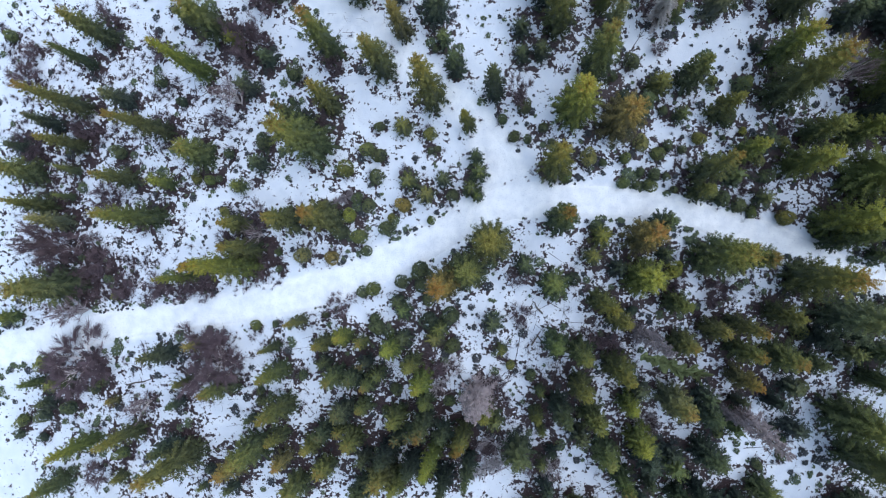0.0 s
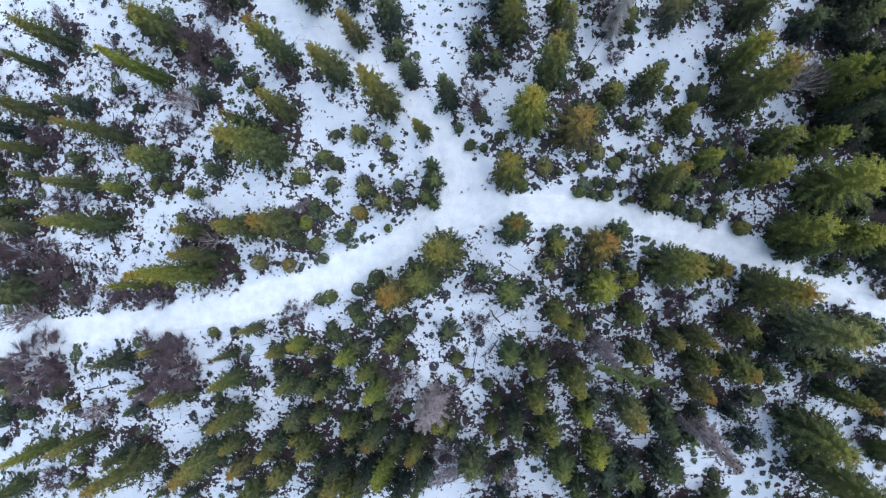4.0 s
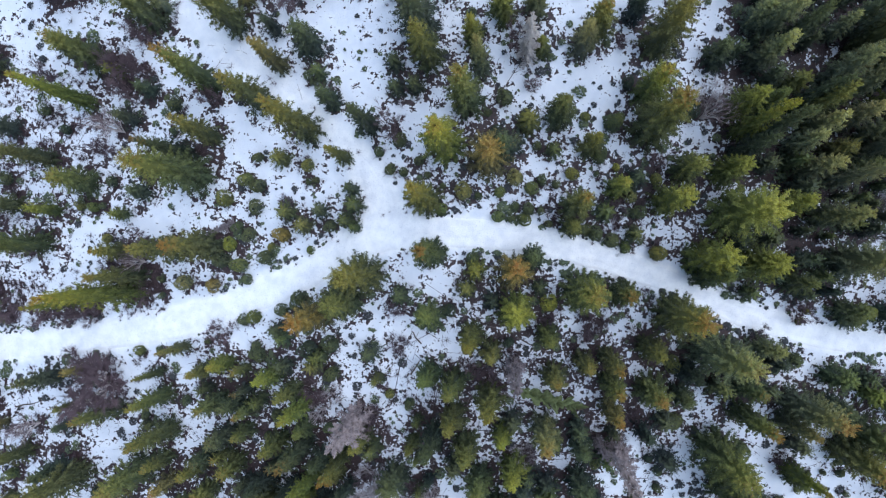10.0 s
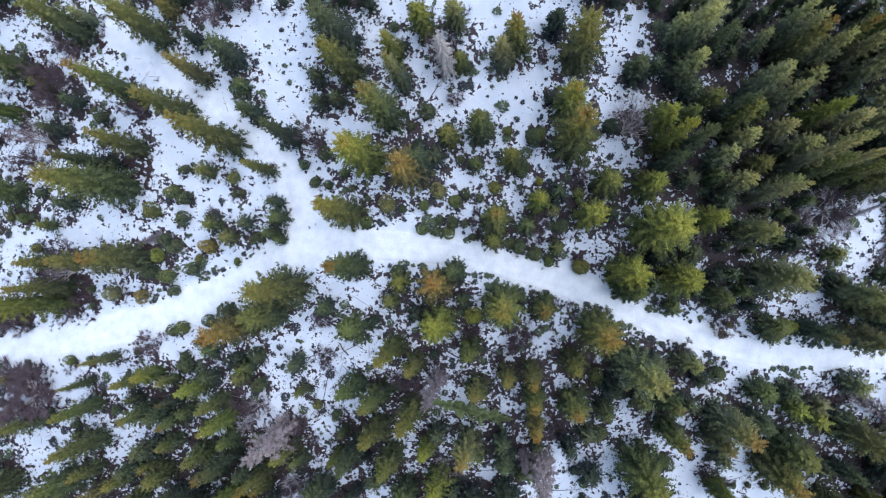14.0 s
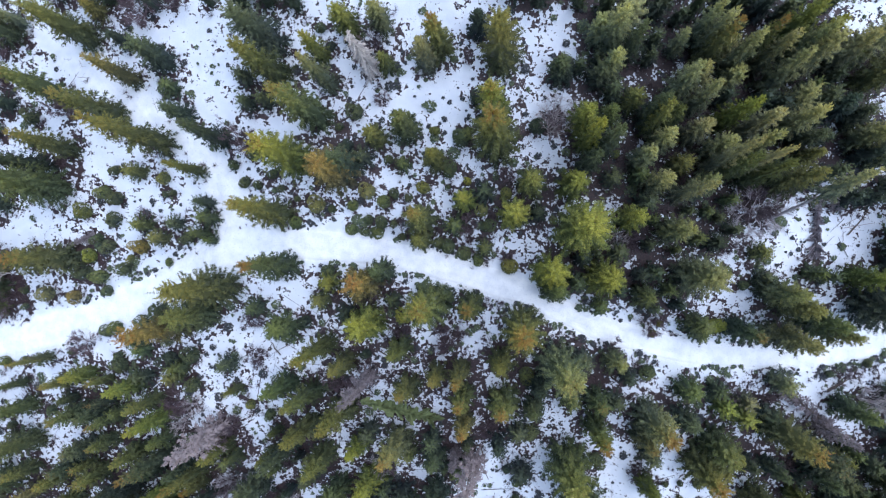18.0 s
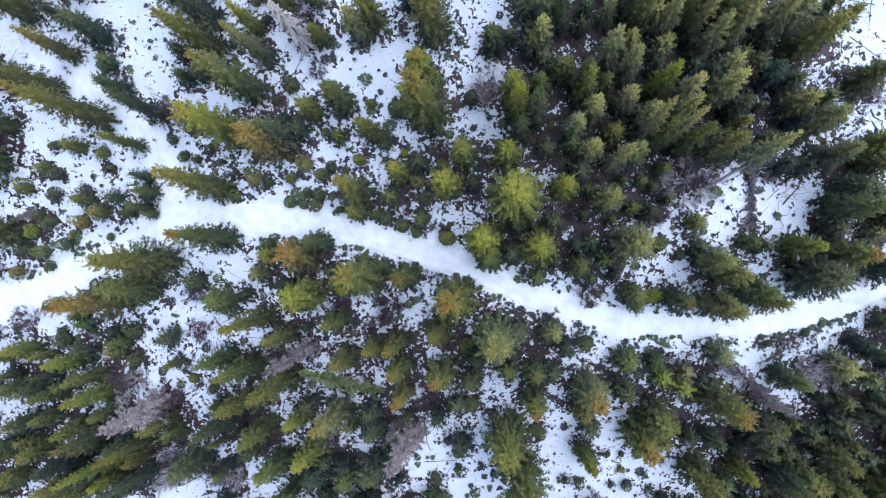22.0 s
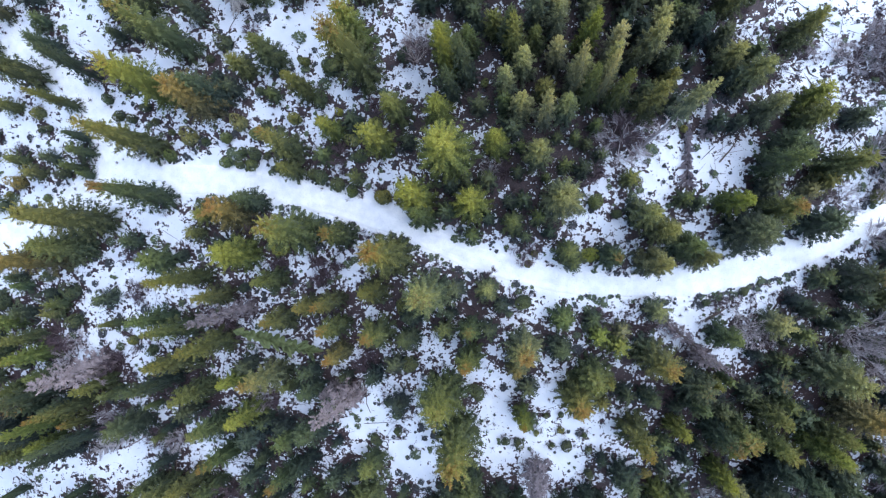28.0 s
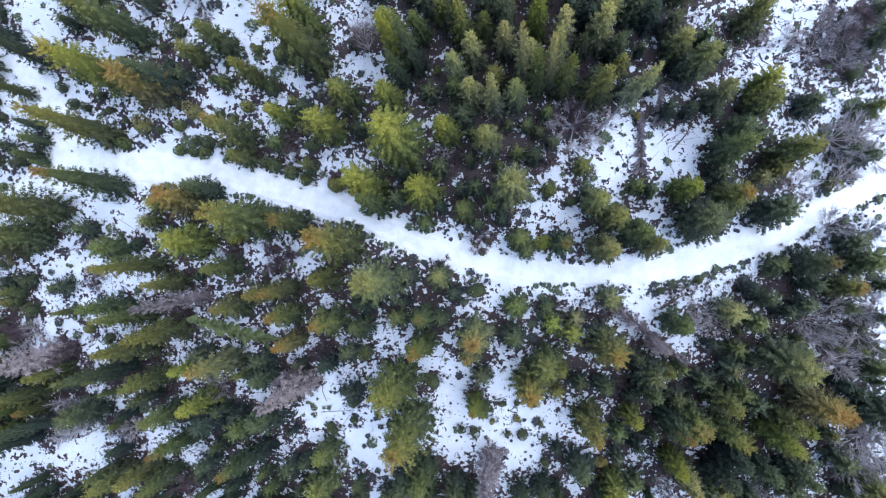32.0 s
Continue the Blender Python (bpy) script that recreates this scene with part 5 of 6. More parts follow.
conifer(24.1, -18.7, 7.1, 3.4, "deep", 0, "full")
conifer(24.2, 4.8, 1.3, 1.2, "deep", 0, "bush")
conifer(24.5, 21.6, 9.2, 3.3, "olive", 0.7)
bare_tree(24.5, -3.2, 1.9, 2.1)
conifer(24.8, 0.1, 3.5, 2.5, "deep", 0, "young")
bare_tree(24.8, -4.6, 2.4, 2.8)
conifer(25.0, 9.8, 0.7, 0.6, "deep", 0, "bush")
conifer(25.0, 4.5, 1.8, 1.6, "deep", 0, "bush")
conifer(25.1, 11.3, 1.8, 1.6, "deep", 0, "bush")
conifer(25.7, -17.3, 1.2, 1.1, "green", 0, "bush")
conifer(25.7, 6.4, 3.5, 2.5, "green", 0, "young")
conifer(25.9, -23.6, 4.1, 2.9, "deep", 0, "young")
dead_conifer(25.9, -14.9, 6.4, 1.5, 1)
conifer(26.1, 14.0, 1.9, 1.7, "deep", 0, "bush")
bare_tree(26.1, -3.6, 1.5, 1.6)
conifer(26.4, -6.6, 9.4, 2.4, "olive", 0.7)
conifer(26.5, 3.8, 1.6, 1.5, "deep", 0, "bush")
conifer(26.6, 8.4, 6.9, 2.6, "lime", 0.4)
conifer(26.7, -11.5, 7.9, 2.5, "straw", 0.9)
conifer(26.7, -9.0, 8.5, 2.8, "olive", 0.7)
bare_tree(26.7, 6.6, 2.2, 2.4)
conifer(26.7, 14.5, 1.6, 1.4, "green", 0, "bush")
bare_tree(26.8, 20.9, 1.2, 1.2)
conifer(26.8, 10.4, 0.9, 0.8, "lime", 0, "bush")
conifer(27.3, -0.8, 8.4, 2.9, "green", 0.7, "full")
conifer(27.4, 17.5, 1.4, 1.2, "dark", 0, "bush")
dead_conifer(27.6, -15.4, 12.7, 3.1, 1)
conifer(27.7, 23.3, 5.3, 2.4, "dark")
conifer(27.8, 3.3, 1.3, 1.2, "green", 0, "bush")
conifer(28.1, 7.9, 1.5, 1.4, "sage", 0, "bush")
conifer(28.4, 4.4, 3.0, 2.1, "green", 0, "young")
conifer(28.4, 9.3, 3.5, 2.5, "deep", 0, "young")
bare_tree(28.6, -12.3, 2.3, 2.5)
conifer(28.6, 6.4, 1.6, 1.4, "deep", 0, "bush")
conifer(29.0, -25.3, 7.0, 3.8, "olive", 0, "full")
conifer(29.1, 16.6, 9.3, 3.3, "lime", 0.6, "full")
conifer(29.3, -20.1, 1.1, 1.0, "deep", 0, "bush")
conifer(29.4, -22.1, 5.6, 2.8, "olive", 0, "full")
conifer(29.5, 13.4, 14.0, 4.6, "olive", 0.6, "full")
conifer(29.7, -20.6, 0.9, 0.8, "deep", 0, "bush")
conifer(29.7, 20.6, 12.2, 4.4, "olive", 0.1, "full")
conifer(29.9, -5.7, 7.6, 2.9, "olive")
conifer(30.2, 9.3, 1.4, 1.3, "olive", 0, "bush")
conifer(30.2, -9.7, 8.1, 3.6, "olive", 0.8)
bare_tree(30.2, 10.9, 1.6, 1.7)
bare_tree(30.5, 3.5, 1.2, 1.3)
conifer(30.6, -16.6, 1.1, 1.0, "dark", 0, "bush")
conifer(30.6, 2.8, 2.0, 1.8, "olive", 0, "bush")
conifer(30.9, 7.3, 9.5, 3.3, "lime", 0, "full")
conifer(31.5, -19.5, 1.1, 1.0, "deep", 0, "bush")
conifer(31.6, -17.8, 1.3, 1.2, "deep", 0, "bush")
conifer(31.7, -12.6, 3.7, 2.6, "deep", 0, "young")
conifer(31.8, -2.5, 13.3, 4.5, "olive", 0.8, "full")
conifer(32.0, -16.3, 4.3, 3.1, "dark", 0, "young")
conifer(32.2, -26.6, 1.6, 1.5, "deep", 0, "bush")
conifer(32.2, 10.1, 7.5, 3.0, "olive", 0, "full")
conifer(32.3, -7.4, 2.0, 1.8, "green", 0, "bush")
bare_tree(32.3, 9.8, 1.6, 1.7)
conifer(32.8, 15.2, 1.9, 1.7, "dark", 0, "bush")
conifer(32.9, -12.8, 2.0, 1.8, "deep", 0, "bush")
conifer(33.0, -10.1, 5.9, 2.7, "deep", 0.1)
conifer(33.1, 7.6, 3.2, 2.3, "dark", 0, "young")
conifer(33.5, -7.8, 6.1, 2.7, "dark")
bare_tree(33.8, 14.7, 8.5, 3.1)
conifer(34.1, 2.2, 10.8, 3.9, "lime", 0, "full")
bare_tree(34.4, 16.2, 4.0, 3.4, True)
conifer(34.7, 19.7, 4.9, 2.7, "deep", 0, "full")
conifer(34.7, 0.7, 9.6, 2.9, "green")
conifer(35.0, -26.4, 3.4, 2.4, "deep", 0, "young")
conifer(35.3, -5.9, 13.4, 4.8, "sage", 0.4)
conifer(35.9, 10.0, 6.9, 3.1, "lime", 0, "full")
conifer(36.2, 20.0, 3.4, 2.0, "deep", 0, "young")
conifer(36.4, -15.1, 11.5, 5.3, "olive", 0.3, "full")
conifer(36.5, 6.2, 11.4, 5.8, "lime", 0.2, "full")
conifer(36.6, 15.3, 8.6, 3.3, "lime", 0.1)
conifer(36.9, 13.5, 13.2, 2.3, "lime", 0.1)
conifer(36.9, -24.4, 7.4, 3.5, "deep", 0, "full")
conifer(37.0, 11.7, 9.9, 2.4, "deep")
conifer(37.6, -18.7, 15.5, 5.1, "olive", 0.6, "full")
conifer(37.6, 22.7, 5.8, 2.6, "pale", 0, "full")
conifer(38.0, 19.2, 5.3, 2.7, "deep", 0, "full")
conifer(38.4, 13.0, 13.2, 2.5, "deep")
conifer(38.5, -23.8, 8.8, 3.9, "green")
conifer(38.5, -9.1, 7.0, 3.0, "green", 0.5)
conifer(38.6, 15.6, 7.1, 2.5, "green")
conifer(38.7, 19.6, 8.0, 2.8, "pale")
conifer(38.7, -11.7, 10.4, 3.1, "olive", 0.9)
conifer(38.8, 22.1, 10.3, 3.3, "pale")
conifer(38.8, -0.6, 3.1, 2.2, "green", 0, "young")
conifer(38.8, 2.1, 8.5, 4.0, "lime", 0, "full")
conifer(39.1, -15.5, 1.9, 1.7, "deep", 0, "bush")
conifer(39.4, 10.6, 3.6, 2.5, "deep", 0, "young")
conifer(39.8, 12.9, 1.0, 0.9, "green", 0, "bush")
conifer(39.9, 23.4, 6.9, 3.4, "pale", 0, "full")
conifer(40.0, 21.0, 10.3, 2.4, "deep")
conifer(40.1, -5.5, 6.7, 2.7, "sage")
bare_tree(40.2, -4.7, 2.2, 2.4)
conifer(40.2, 4.2, 3.6, 2.6, "deep", 0, "young")
bare_tree(40.4, 5.3, 2.4, 2.2, True)
conifer(40.8, 17.1, 5.7, 2.6, "olive", 0, "full")
conifer(40.9, 7.0, 8.4, 3.1, "lime")
bare_tree(41.4, 5.0, 1.9, 2.1)
conifer(41.5, -25.2, 6.3, 2.9, "deep", 0, "full")
conifer(41.8, -20.4, 1.0, 0.9, "deep", 0, "bush")
conifer(41.8, 12.1, 7.8, 2.6, "pale", 0.2)
conifer(41.9, 15.9, 10.3, 2.5, "deep")
conifer(42.1, 20.8, 4.1, 1.8, "deep", 0, "young")
conifer(42.4, 0.5, 6.6, 2.7, "green")
conifer(42.4, 15.1, 10.3, 2.7, "olive")
conifer(42.9, -12.5, 8.0, 2.8, "sage", 0.5)
conifer(43.0, 10.3, 8.1, 2.9, "pale")
conifer(43.1, 13.7, 7.7, 2.9, "pale")
conifer(43.1, -20.5, 1.2, 1.1, "deep", 0, "bush")
conifer(43.2, -16.8, 9.5, 2.0, "lime", 0.7, "slim")
bare_tree(43.3, -16.7, 2.5, 2.7)
conifer(43.3, -10.6, 11.2, 4.0, "sage", 0.8)
conifer(43.5, -6.8, 2.1, 1.8, "deep", 0, "bush")
bare_tree(43.6, -2.4, 2.4, 2.6)
conifer(43.8, -3.3, 1.0, 0.9, "olive", 0, "bush")
conifer(43.9, -14.6, 3.8, 2.7, "deep", 0, "young")
conifer(44.0, -17.9, 4.7, 2.2, "green")
conifer(44.0, 15.9, 6.2, 2.5, "green")
conifer(44.2, 21.7, 5.9, 2.1, "pale")
conifer(44.3, 17.9, 10.3, 2.9, "pale")
conifer(44.4, -2.3, 0.9, 0.8, "olive", 0, "bush")
conifer(44.5, 6.1, 9.7, 3.3, "sage", 0.1)
dead_conifer(44.8, -22.8, 11.6, 3.5, 1)
conifer(44.8, -19.5, 0.8, 0.7, "sage", 0, "bush")
conifer(45.0, 9.2, 13.2, 2.2, "pale")
conifer(45.0, 11.8, 5.5, 2.5, "olive", 0, "full")
conifer(45.7, -17.8, 0.8, 0.7, "deep", 0, "bush")
conifer(45.9, 22.6, 10.3, 2.4, "pale")
conifer(45.9, 14.4, 8.1, 2.7, "pale")
conifer(46.0, 16.8, 10.3, 2.5, "pale")
conifer(46.0, 19.2, 6.2, 2.8, "pale")
conifer(46.3, -20.8, 0.8, 0.7, "deep", 0, "bush")
conifer(46.4, 21.7, 11.2, 2.3, "pale")
conifer(46.5, 20.6, 11.2, 2.8, "olive", 0.7)
conifer(46.5, 2.3, 10.6, 4.6, "sage", 0.1, "full")
conifer(46.8, 9.9, 7.6, 2.8, "pale")
conifer(46.8, -10.9, 5.5, 2.9, "deep", 0, "full")
conifer(47.0, -8.2, 5.0, 2.9, "green", 0, "full")
conifer(47.1, -17.7, 0.8, 0.7, "deep", 0, "bush")
conifer(47.1, -19.3, 0.9, 0.8, "olive", 0, "bush")
conifer(47.3, -2.0, 5.7, 2.6, "green", 0, "full")
conifer(47.5, 11.7, 15.4, 2.1, "pale", 0.2)
conifer(47.5, -26.2, 4.4, 3.1, "deep", 0, "young")
conifer(47.7, -20.7, 1.4, 1.2, "deep", 0, "bush")
conifer(47.8, -3.1, 3.4, 2.4, "green", 0, "young")
conifer(47.9, 13.1, 7.5, 3.3, "pale")
conifer(48.2, -15.2, 9.5, 4.1, "olive", 0.8)
conifer(48.4, 21.7, 4.3, 2.9, "pale", 0, "young")
conifer(48.5, 15.6, 11.2, 2.6, "lime")
conifer(48.6, 11.1, 12.1, 2.5, "green")
conifer(48.7, -17.8, 1.0, 0.9, "deep", 0, "bush")
conifer(48.9, 20.4, 10.3, 2.5, "pale")
conifer(49.0, 19.1, 4.8, 2.7, "pale", 0, "full")
conifer(49.3, -19.7, 0.8, 0.7, "deep", 0, "bush")
conifer(49.5, -13.1, 7.8, 3.9, "olive", 0.2, "full")
conifer(49.5, 11.4, 15.4, 1.8, "pale", 0.1)
conifer(49.5, -2.4, 2.0, 1.8, "lime", 0, "bush")
conifer(49.5, -25.3, 6.4, 2.8, "deep")
conifer(49.7, -8.2, 3.2, 2.3, "deep", 0, "young")
conifer(49.8, 2.4, 1.8, 1.6, "green", 0, "bush")
conifer(49.8, -21.1, 0.9, 0.8, "deep", 0, "bush")
conifer(49.8, -23.4, 1.3, 1.1, "deep", 0, "bush")
bare_tree(49.9, 4.9, 4.3, 2.3)
conifer(50.1, 21.2, 10.3, 2.2, "olive", 0.8)
conifer(50.2, -9.7, 3.9, 2.7, "lime", 0, "young")
conifer(50.3, 12.8, 11.6, 2.5, "pale", 0.1)
conifer(50.6, 10.7, 12.1, 2.5, "green")
conifer(50.6, 14.9, 10.3, 2.8, "pale")
conifer(50.8, -16.1, 3.2, 2.2, "olive", 0, "young")
bare_tree(50.8, -8.3, 2.2, 2.5)
conifer(51.0, -2.4, 8.6, 2.8, "deep", 0.6)
conifer(51.1, -13.9, 5.9, 2.1, "olive")
conifer(51.3, 20.4, 10.3, 2.5, "pale")
conifer(51.8, 1.4, 1.2, 1.1, "deep", 0, "bush")
bare_tree(52.0, 8.1, 2.6, 6.0, True)
bare_tree(52.1, 8.1, 3.9, 4.3)
conifer(52.1, -10.6, 4.3, 3.1, "lime", 0, "young")
conifer(52.2, 14.2, 6.1, 2.1, "deep")
conifer(52.2, -9.2, 3.7, 2.6, "sage", 0, "young")
conifer(52.3, 18.9, 10.3, 2.7, "pale")
conifer(52.4, 10.8, 1.8, 1.6, "dark", 0, "bush")
conifer(52.7, -22.9, 8.3, 3.4, "deep")
conifer(52.7, 4.4, 3.6, 2.5, "olive", 0, "young")
conifer(53.2, 22.4, 10.3, 3.0, "lime")
conifer(53.3, 2.1, 3.2, 2.3, "deep", 0, "young")
conifer(53.5, -18.4, 11.0, 3.6, "olive", 0.5)
conifer(53.7, 1.1, 9.8, 3.2, "sage")
conifer(53.8, 15.0, 10.3, 3.0, "pale")
conifer(53.8, 10.3, 10.3, 3.2, "olive", 0.1)
conifer(54.1, 21.2, 10.3, 2.7, "pale")
conifer(54.5, 17.4, 6.1, 3.0, "pale", 0, "full")
conifer(54.6, -2.9, 10.7, 3.5, "sage")
conifer(54.6, -10.7, 4.2, 3.0, "deep", 0, "young")
conifer(54.6, 20.1, 10.3, 3.5, "pale")
conifer(54.8, -15.4, 6.0, 2.4, "deep")
conifer(54.9, -11.4, 11.2, 4.2, "olive", 0.6)
conifer(55.1, 22.0, 8.8, 2.6, "lime")
conifer(55.1, 14.1, 7.0, 2.6, "deep")
conifer(55.2, -23.4, 1.4, 1.3, "straw", 0, "bush")
conifer(55.3, -7.3, 4.4, 3.1, "sage", 0, "young")
conifer(55.4, 12.7, 6.2, 2.3, "olive", 0, "slim")
conifer(55.4, 0.0, 8.7, 3.3, "olive")
conifer(56.1, -25.0, 6.7, 3.3, "lime", 0.3, "full")
conifer(56.4, -19.9, 3.8, 2.7, "green", 0, "young")
bare_tree(56.5, -15.6, 2.1, 2.3)
conifer(56.7, 17.4, 5.3, 2.7, "deep", 0, "full")
conifer(57.3, -1.5, 9.2, 3.3, "green")
conifer(57.6, -18.2, 7.3, 2.6, "lime")
conifer(57.7, 9.0, 1.0, 0.9, "olive", 0, "bush")
conifer(57.9, 21.1, 8.8, 3.2, "pale")
conifer(58.1, -24.9, 4.1, 2.9, "green", 0, "young")
conifer(58.1, 16.9, 6.0, 2.8, "dark")
conifer(58.3, 11.4, 5, 2.4, "deep", 0, "young")
conifer(58.5, 20.9, 5.0, 2.3, "green", 0, "young")
conifer(58.6, -2.6, 9.0, 2.7, "sage")
conifer(59.0, -14.1, 7.6, 3.7, "deep", 0.3, "full")
conifer(59.1, -15.7, 7.1, 2.8, "deep")
dead_conifer(59.4, -11.5, 8.7, 1.9, 1)
conifer(59.4, 21.5, 9.9, 3.8, "pale")
conifer(59.9, 16.2, 4.9, 2.5, "deep", 0, "full")
conifer(60.0, 9.2, 4.5, 2.2, "dark", 0, "young")
conifer(60.3, -6.8, 1.0, 0.9, "deep", 0, "bush")
conifer(60.5, -13.9, 5.5, 2.1, "olive")
conifer(60.5, 14.4, 7.2, 3.2, "sage")
bare_tree(60.5, -25.0, 6.2, 2.9)
conifer(60.6, 19.1, 9.9, 3.6, "olive")
conifer(60.8, 12.9, 6, 2.6, "dark", 0, "young")
conifer(61.0, -18.3, 9.5, 3.1, "deep", 0.5)
conifer(61.4, -9.6, 7.8, 3.0, "green")
conifer(61.4, -22.3, 8.5, 2.7, "lime", 0.2)
conifer(61.5, 2.4, 8.0, 2.9, "lime")
bare_tree(61.5, -6.6, 1.6, 1.8)
conifer(61.6, -16.6, 4.0, 2.8, "deep", 0, "young")
conifer(61.9, 9.2, 4.0, 2.0, "dark", 0, "young")
conifer(62.2, -19.7, 7.0, 3.1, "olive", 0.8)
conifer(62.2, 13.0, 8.4, 3.6, "sage")
conifer(62.3, 14.8, 6, 2.8, "deep", 0, "young")
conifer(62.3, 20.6, 4.0, 2.1, "green", 0, "young")
conifer(62.4, -23.3, 8.5, 2.7, "pale")
conifer(62.6, 20.5, 8.8, 3.2, "olive")
conifer(62.9, -0.2, 9.2, 5.0, "deep", 0, "full")
conifer(62.9, -18.6, 8.2, 3.9, "olive", 0.6, "full")
conifer(62.9, 22.7, 5.0, 2.3, "pale", 0, "young")
conifer(62.9, -24.5, 7.3, 2.8, "sage")
bare_tree(63.2, -9.0, 6.8, 2.8, True)
conifer(63.9, -5.7, 1.1, 1.0, "deep", 0, "bush")
conifer(64.1, -15.0, 4.0, 2.8, "deep", 0, "young")
conifer(64.2, 13.9, 4.5, 2.2, "deep", 0, "young")
conifer(64.2, 10.2, 7.6, 3.0, "sage")
conifer(64.7, 5.3, 10.5, 3.5, "green")
conifer(64.8, 3.7, 4.4, 3.1, "deep", 0, "young")
conifer(65.1, -25.4, 4.9, 3.5, "deep", 0, "young")
bare_tree(65.2, -9.4, 3.6, 3.2, True)
conifer(65.4, 1.7, 9.3, 3.9, "olive", 0.9)
conifer(65.4, -16.4, 8.5, 3.2, "olive", 0.2)
conifer(65.7, -23.3, 8.5, 3.2, "dark")
conifer(65.8, -19.0, 9.5, 2.8, "olive", 0.3)
conifer(65.9, 7.5, 6.1, 3.1, "deep", 0, "full")
conifer(66.0, -8.4, 5.7, 3.3, "sage", 0, "full")
conifer(66.1, -25.4, 4.9, 3.5, "olive", 0, "young")
conifer(66.5, 16.7, 7.5, 3.5, "olive")
conifer(66.5, -13.9, 4.6, 3.1, "deep", 0.6, "young")
conifer(66.6, -21.8, 8.5, 3.2, "dark")
conifer(67.1, 16.8, 5, 2.2, "deep", 0, "young")
conifer(67.1, -17.2, 4.5, 2.4, "olive", 0, "young")
conifer(67.1, -12.0, 3.8, 2.7, "green", 0, "young")
conifer(67.5, -20.5, 6.1, 3.0, "olive", 0.3, "full")
conifer(67.5, 9.4, 7.7, 3.3, "olive")
conifer(67.7, 11.2, 6.7, 3.1, "lime", 0, "full")
conifer(68.2, 7.2, 3.7, 2.6, "deep", 0, "young")
bare_tree(68.5, 15.8, 1.6, 2.2, True)
conifer(68.6, 3.5, 3.7, 2.6, "sage", 0, "young")
conifer(68.9, -17.1, 4.6, 3.3, "deep", 0, "young")
conifer(68.9, -26.0, 3.9, 2.8, "deep", 0, "young")
conifer(69.1, 0.5, 7.6, 3.7, "deep", 0, "full")
conifer(69.5, -22.8, 8.5, 3.2, "deep")
conifer(69.8, 4.3, 4.4, 3.1, "olive", 0, "young")
conifer(70.2, 5.5, 9.9, 3.9, "olive", 0.2)
conifer(70.3, -19.7, 9.5, 3.1, "lime", 0.1)
conifer(70.4, -4.3, 3.8, 2.7, "green", 0, "young")
bare_tree(70.6, -26.7, 2.6, 3.5, True)
conifer(70.7, -12.7, 10.8, 4.9, "sage", 0.1, "full")
bare_tree(71.0, 15.8, 1.9, 2.6, True)
conifer(71.1, -18.3, 8.5, 3.2, "olive")
conifer(71.7, -20.7, 7.0, 3.1, "olive")
conifer(72.0, -24.8, 5.7, 4.1, "deep", 0, "young")
bare_tree(72.1, 2.7, 5.1, 3.2, True)
conifer(72.3, 9.8, 4.6, 2.6, "deep", 0, "full")
conifer(72.4, -23.3, 8.5, 3.3, "deep")
conifer(72.5, -4.3, 9.0, 3.7, "deep", 0.5)
bare_tree(72.8, 14.8, 2.1, 2.9, True)
conifer(73.1, -8.0, 4.2, 3.0, "deep", 0, "young")
bare_tree(73.7, -9.5, 6.4, 4.2, True)
conifer(73.7, -16.8, 9.5, 4.2, "straw", 0.9)
conifer(73.8, -19.7, 4.6, 2.1, "lime", 0, "full")
bare_tree(73.8, 16.6, 4.1, 3.4, True)
conifer(74.1, -23.0, 4.1, 2.9, "deep", 0, "young")
bare_tree(74.4, -11.0, 5.9, 4.0, True)
bare_tree(75.0, 7.0, 6.7, 4.9, True)
conifer(75.1, -17.3, 8.2, 4.0, "straw", 0.9, "full")
bare_tree(75.4, -0.8, 5.2, 3.5, True)
conifer(75.4, 3.1, 1.7, 1.5, "olive", 0, "bush")
bare_tree(75.5, 13.9, 4.3, 3.5, True)
bare_tree(75.9, 15.8, 4.0, 3.4, True)
conifer(76.1, -6.3, 6.5, 2.9, "olive", 0.8, "full")
bare_tree(76.2, 3.7, 4.4, 3.2, True)
bare_tree(76.5, 17.0, 3.0, 4.4)
conifer(76.5, -20.3, 3.5, 2.2, "green", 0.9, "young")
bare_tree(76.7, -13.2, 5.5, 4.0, True)
conifer(76.7, 12.7, 1.7, 1.5, "deep", 0, "bush")
conifer(76.8, -2.2, 4.8, 3.4, "deep", 0, "young")
conifer(77.2, -22.6, 5.0, 3.5, "deep", 0, "young")
conifer(77.3, 9.4, 5.4, 2.3, "green")
bare_tree(77.5, 7.2, 2.8, 4.4, True)
bare_tree(77.8, -7.9, 5.7, 4.2, True)
conifer(77.9, 17.9, 3.6, 2.6, "deep", 0, "young")
conifer(78.0, 15.7, 4.7, 3.2, "deep", 0, "full")
conifer(78.2, -3.8, 5.6, 3.6, "green", 0, "full")
bare_tree(79.1, -1.3, 4.6, 3.6, True)
bare_tree(79.1, -23.5, 5.4, 4.7, True)
bare_tree(79.3, -11.1, 5.2, 4.0, True)
bare_tree(79.5, 5.4, 2.2, 3.4, True)
bare_tree(79.8, -20.7, 6.2, 5.3, True)
conifer(80.0, -13.8, 4.9, 3.5, "green", 0, "young")
conifer(80.1, -25.1, 6.1, 4.2, "olive", 0.3, "full")
conifer(80.3, -17.7, 7.0, 4.8, "deep", 0, "full")
bare_tree(80.6, -21.2, 3.6, 4.4, True)

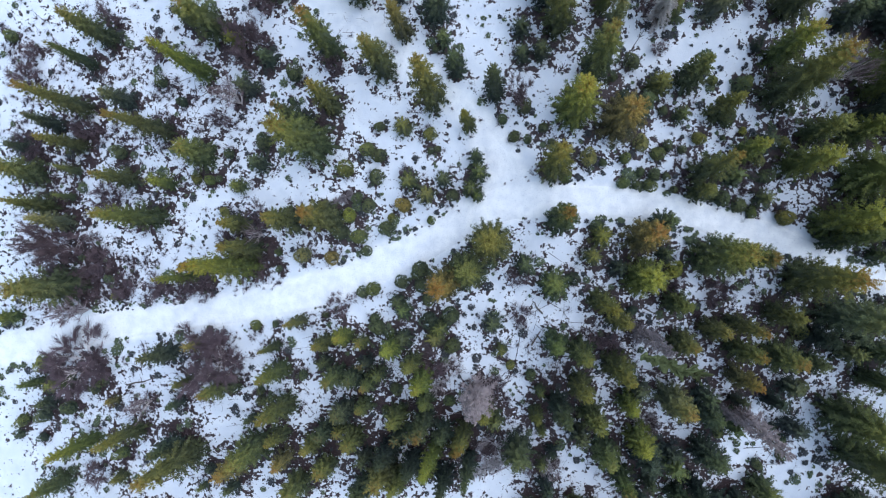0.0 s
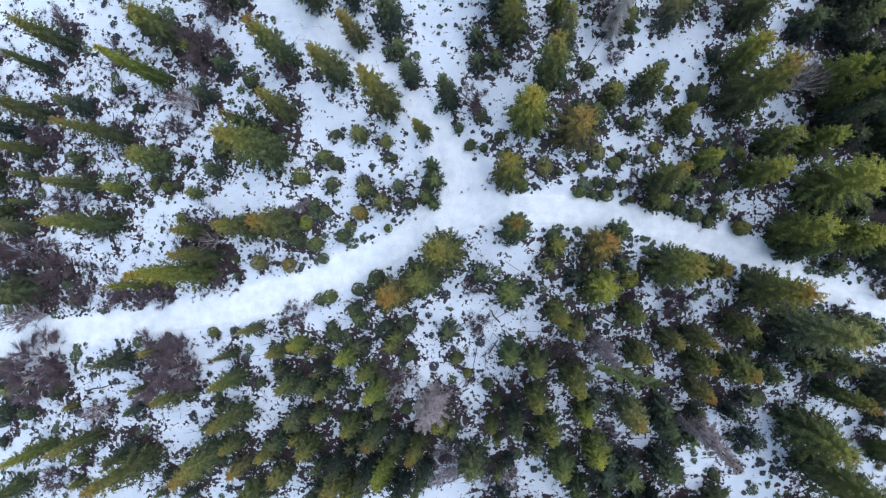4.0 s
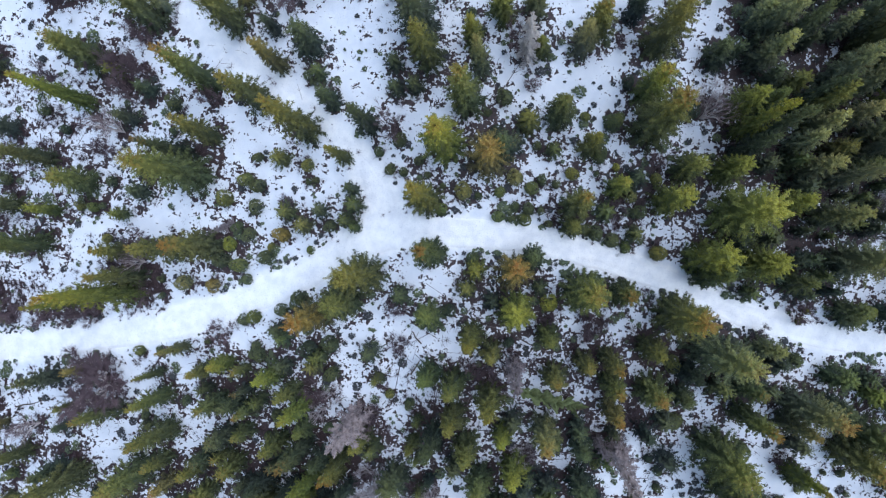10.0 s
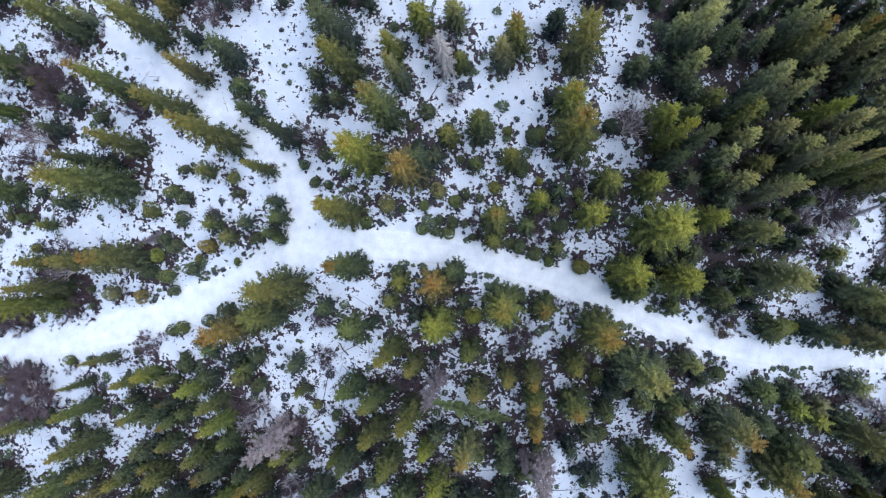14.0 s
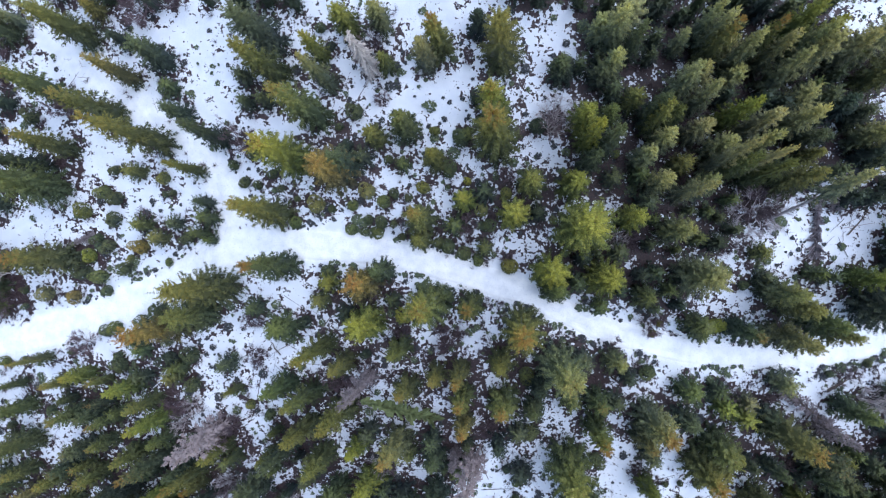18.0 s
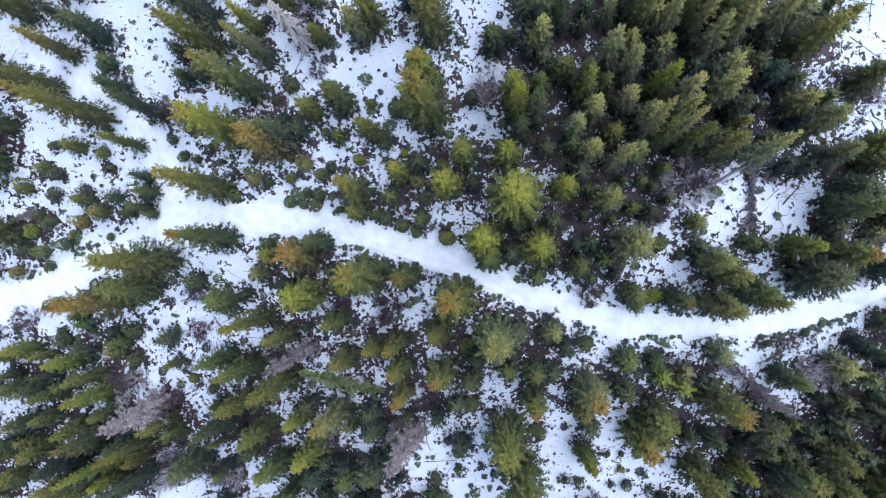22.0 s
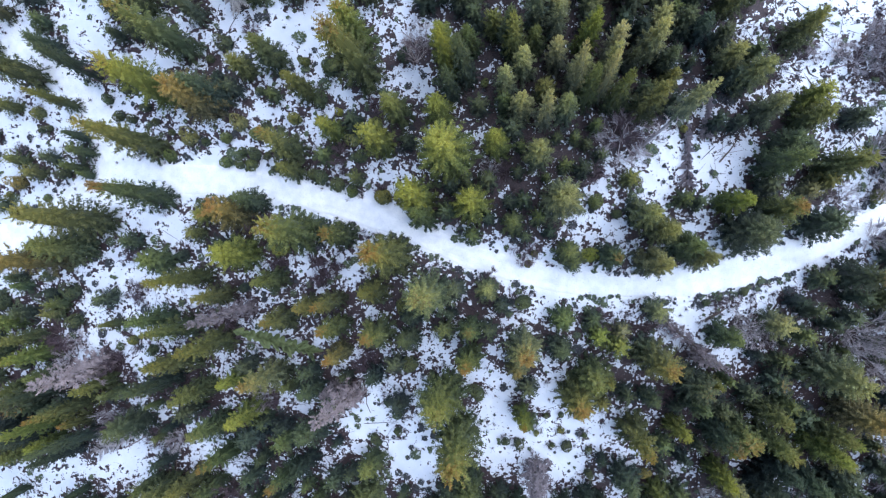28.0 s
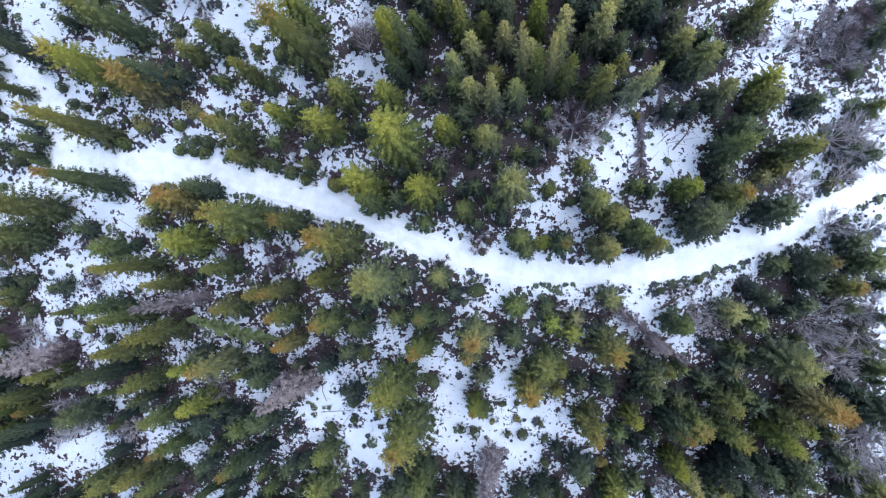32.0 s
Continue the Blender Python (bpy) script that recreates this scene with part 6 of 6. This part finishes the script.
# ---- fallen stems ----
fallen_log(9.0, -8.4, 5.7, -49, 0.15)
fallen_log(8.9, -7.9, 2.5, 59, 0.15)
fallen_log(19.8, -6.0, 3.8, -26, 0.15)
fallen_log(-29.2, -12.8, 4.3, 16, 0.15)
fallen_log(-26.6, -22.6, 3.5, 21, 0.15)
fallen_log(8.6, -5.2, 2.1, 130, 0.15)
fallen_log(62.1, -7.6, 3.7, 26, 0.15)
fallen_log(60.6, -12.3, 3.6, -37, 0.15)
fallen_log(65.5, -5.1, 2.6, 6, 0.15)
fallen_log(68.9, 13.9, 1.8, -61, 0.15)
fallen_log(64.2, 16.2, 3.1, 46, 0.15)
fallen_log(72.4, 12.3, 2.2, 27, 0.15)
fallen_log(72.0, 14.7, 3.6, 16, 0.15)
fallen_log(73.6, 14.0, 2.9, 32, 0.15)
fallen_log(62.0, 7.4, 3.2, 53, 0.15)
fallen_log(62.0, 17.5, 2.1, 65, 0.15)
fallen_log(74.5, 17.7, 3.1, 19, 0.15)
fallen_log(76.0, 11.8, 2.1, 28, 0.15)
fallen_log(28.4, -15.4, 4.7, -73, 0.15)
fallen_log(69.0, 12.9, 3.5, -56, 0.15)
fallen_log(79.5, 12.4, 2.4, 66, 0.15)
fallen_log(78.3, 5.6, 4.7, 16, 0.15)
fallen_log(77.8, 6.4, 4.8, 16, 0.15)
fallen_log(6.3, -20.7, 4.2, 30, 0.15)
fallen_log(9.5, -22.1, 4.7, -91, 0.15)
fallen_log(8.5, -22.0, 4.1, -50, 0.15)
fallen_log(17.7, -10.9, 7.8, -12, 0.15)
fallen_log(78.5, -9.7, 6.0, 11, 0.15)
fallen_log(52.5, -1.3, 2.3, 27, 0.15)
fallen_log(39.0, 12.3, 2.5, -157, 0.15)
fallen_log(67.6, -6.0, 3.0, -73, 0.2)
fallen_log(70.1, -8.4, 5.4, 56, 0.2)
fallen_log(70.2, -4.4, 2.5, 60, 0.15)
fallen_log(62.1, -7.7, 3.8, 29, 0.15)
fallen_log(72.3, -10.4, 2.2, 30, 0.15)
fallen_log(68.6, -7.2, 3.5, -22, 0.15)
fallen_log(69.2, -8.4, 2.7, 82, 0.15)

leaning_spruce(54.0, 7.5, 12.2, 2.3, 42, 22)
dead_conifer(58.2, 3.4, 6.6, 1.9, 3, 77, 92)
dead_conifer(59.6, 8.0, 4.4, 1.5, 3, 55, 95)
dead_conifer(55.9, -8.1, 8.8, 1.9, 1, 80, -38)
dead_conifer(0.8, -22.4, 7.2, 2.2, 0, 83, 23)
dead_conifer(-7.8, 5.2, 3.4, 1.4, 3, 78, 205)
dead_conifer(24.3, -12.0, 9.1, 2.4, 2, 58, 160)
build_border()
build_infill()

# ---- the ground, the trail and the undergrowth ----
UNDER, EDGE = 5800, 3600
build_ground()
build_trail()
build_spur()
build_undergrowth()
build_windfall()
build_far_woods()
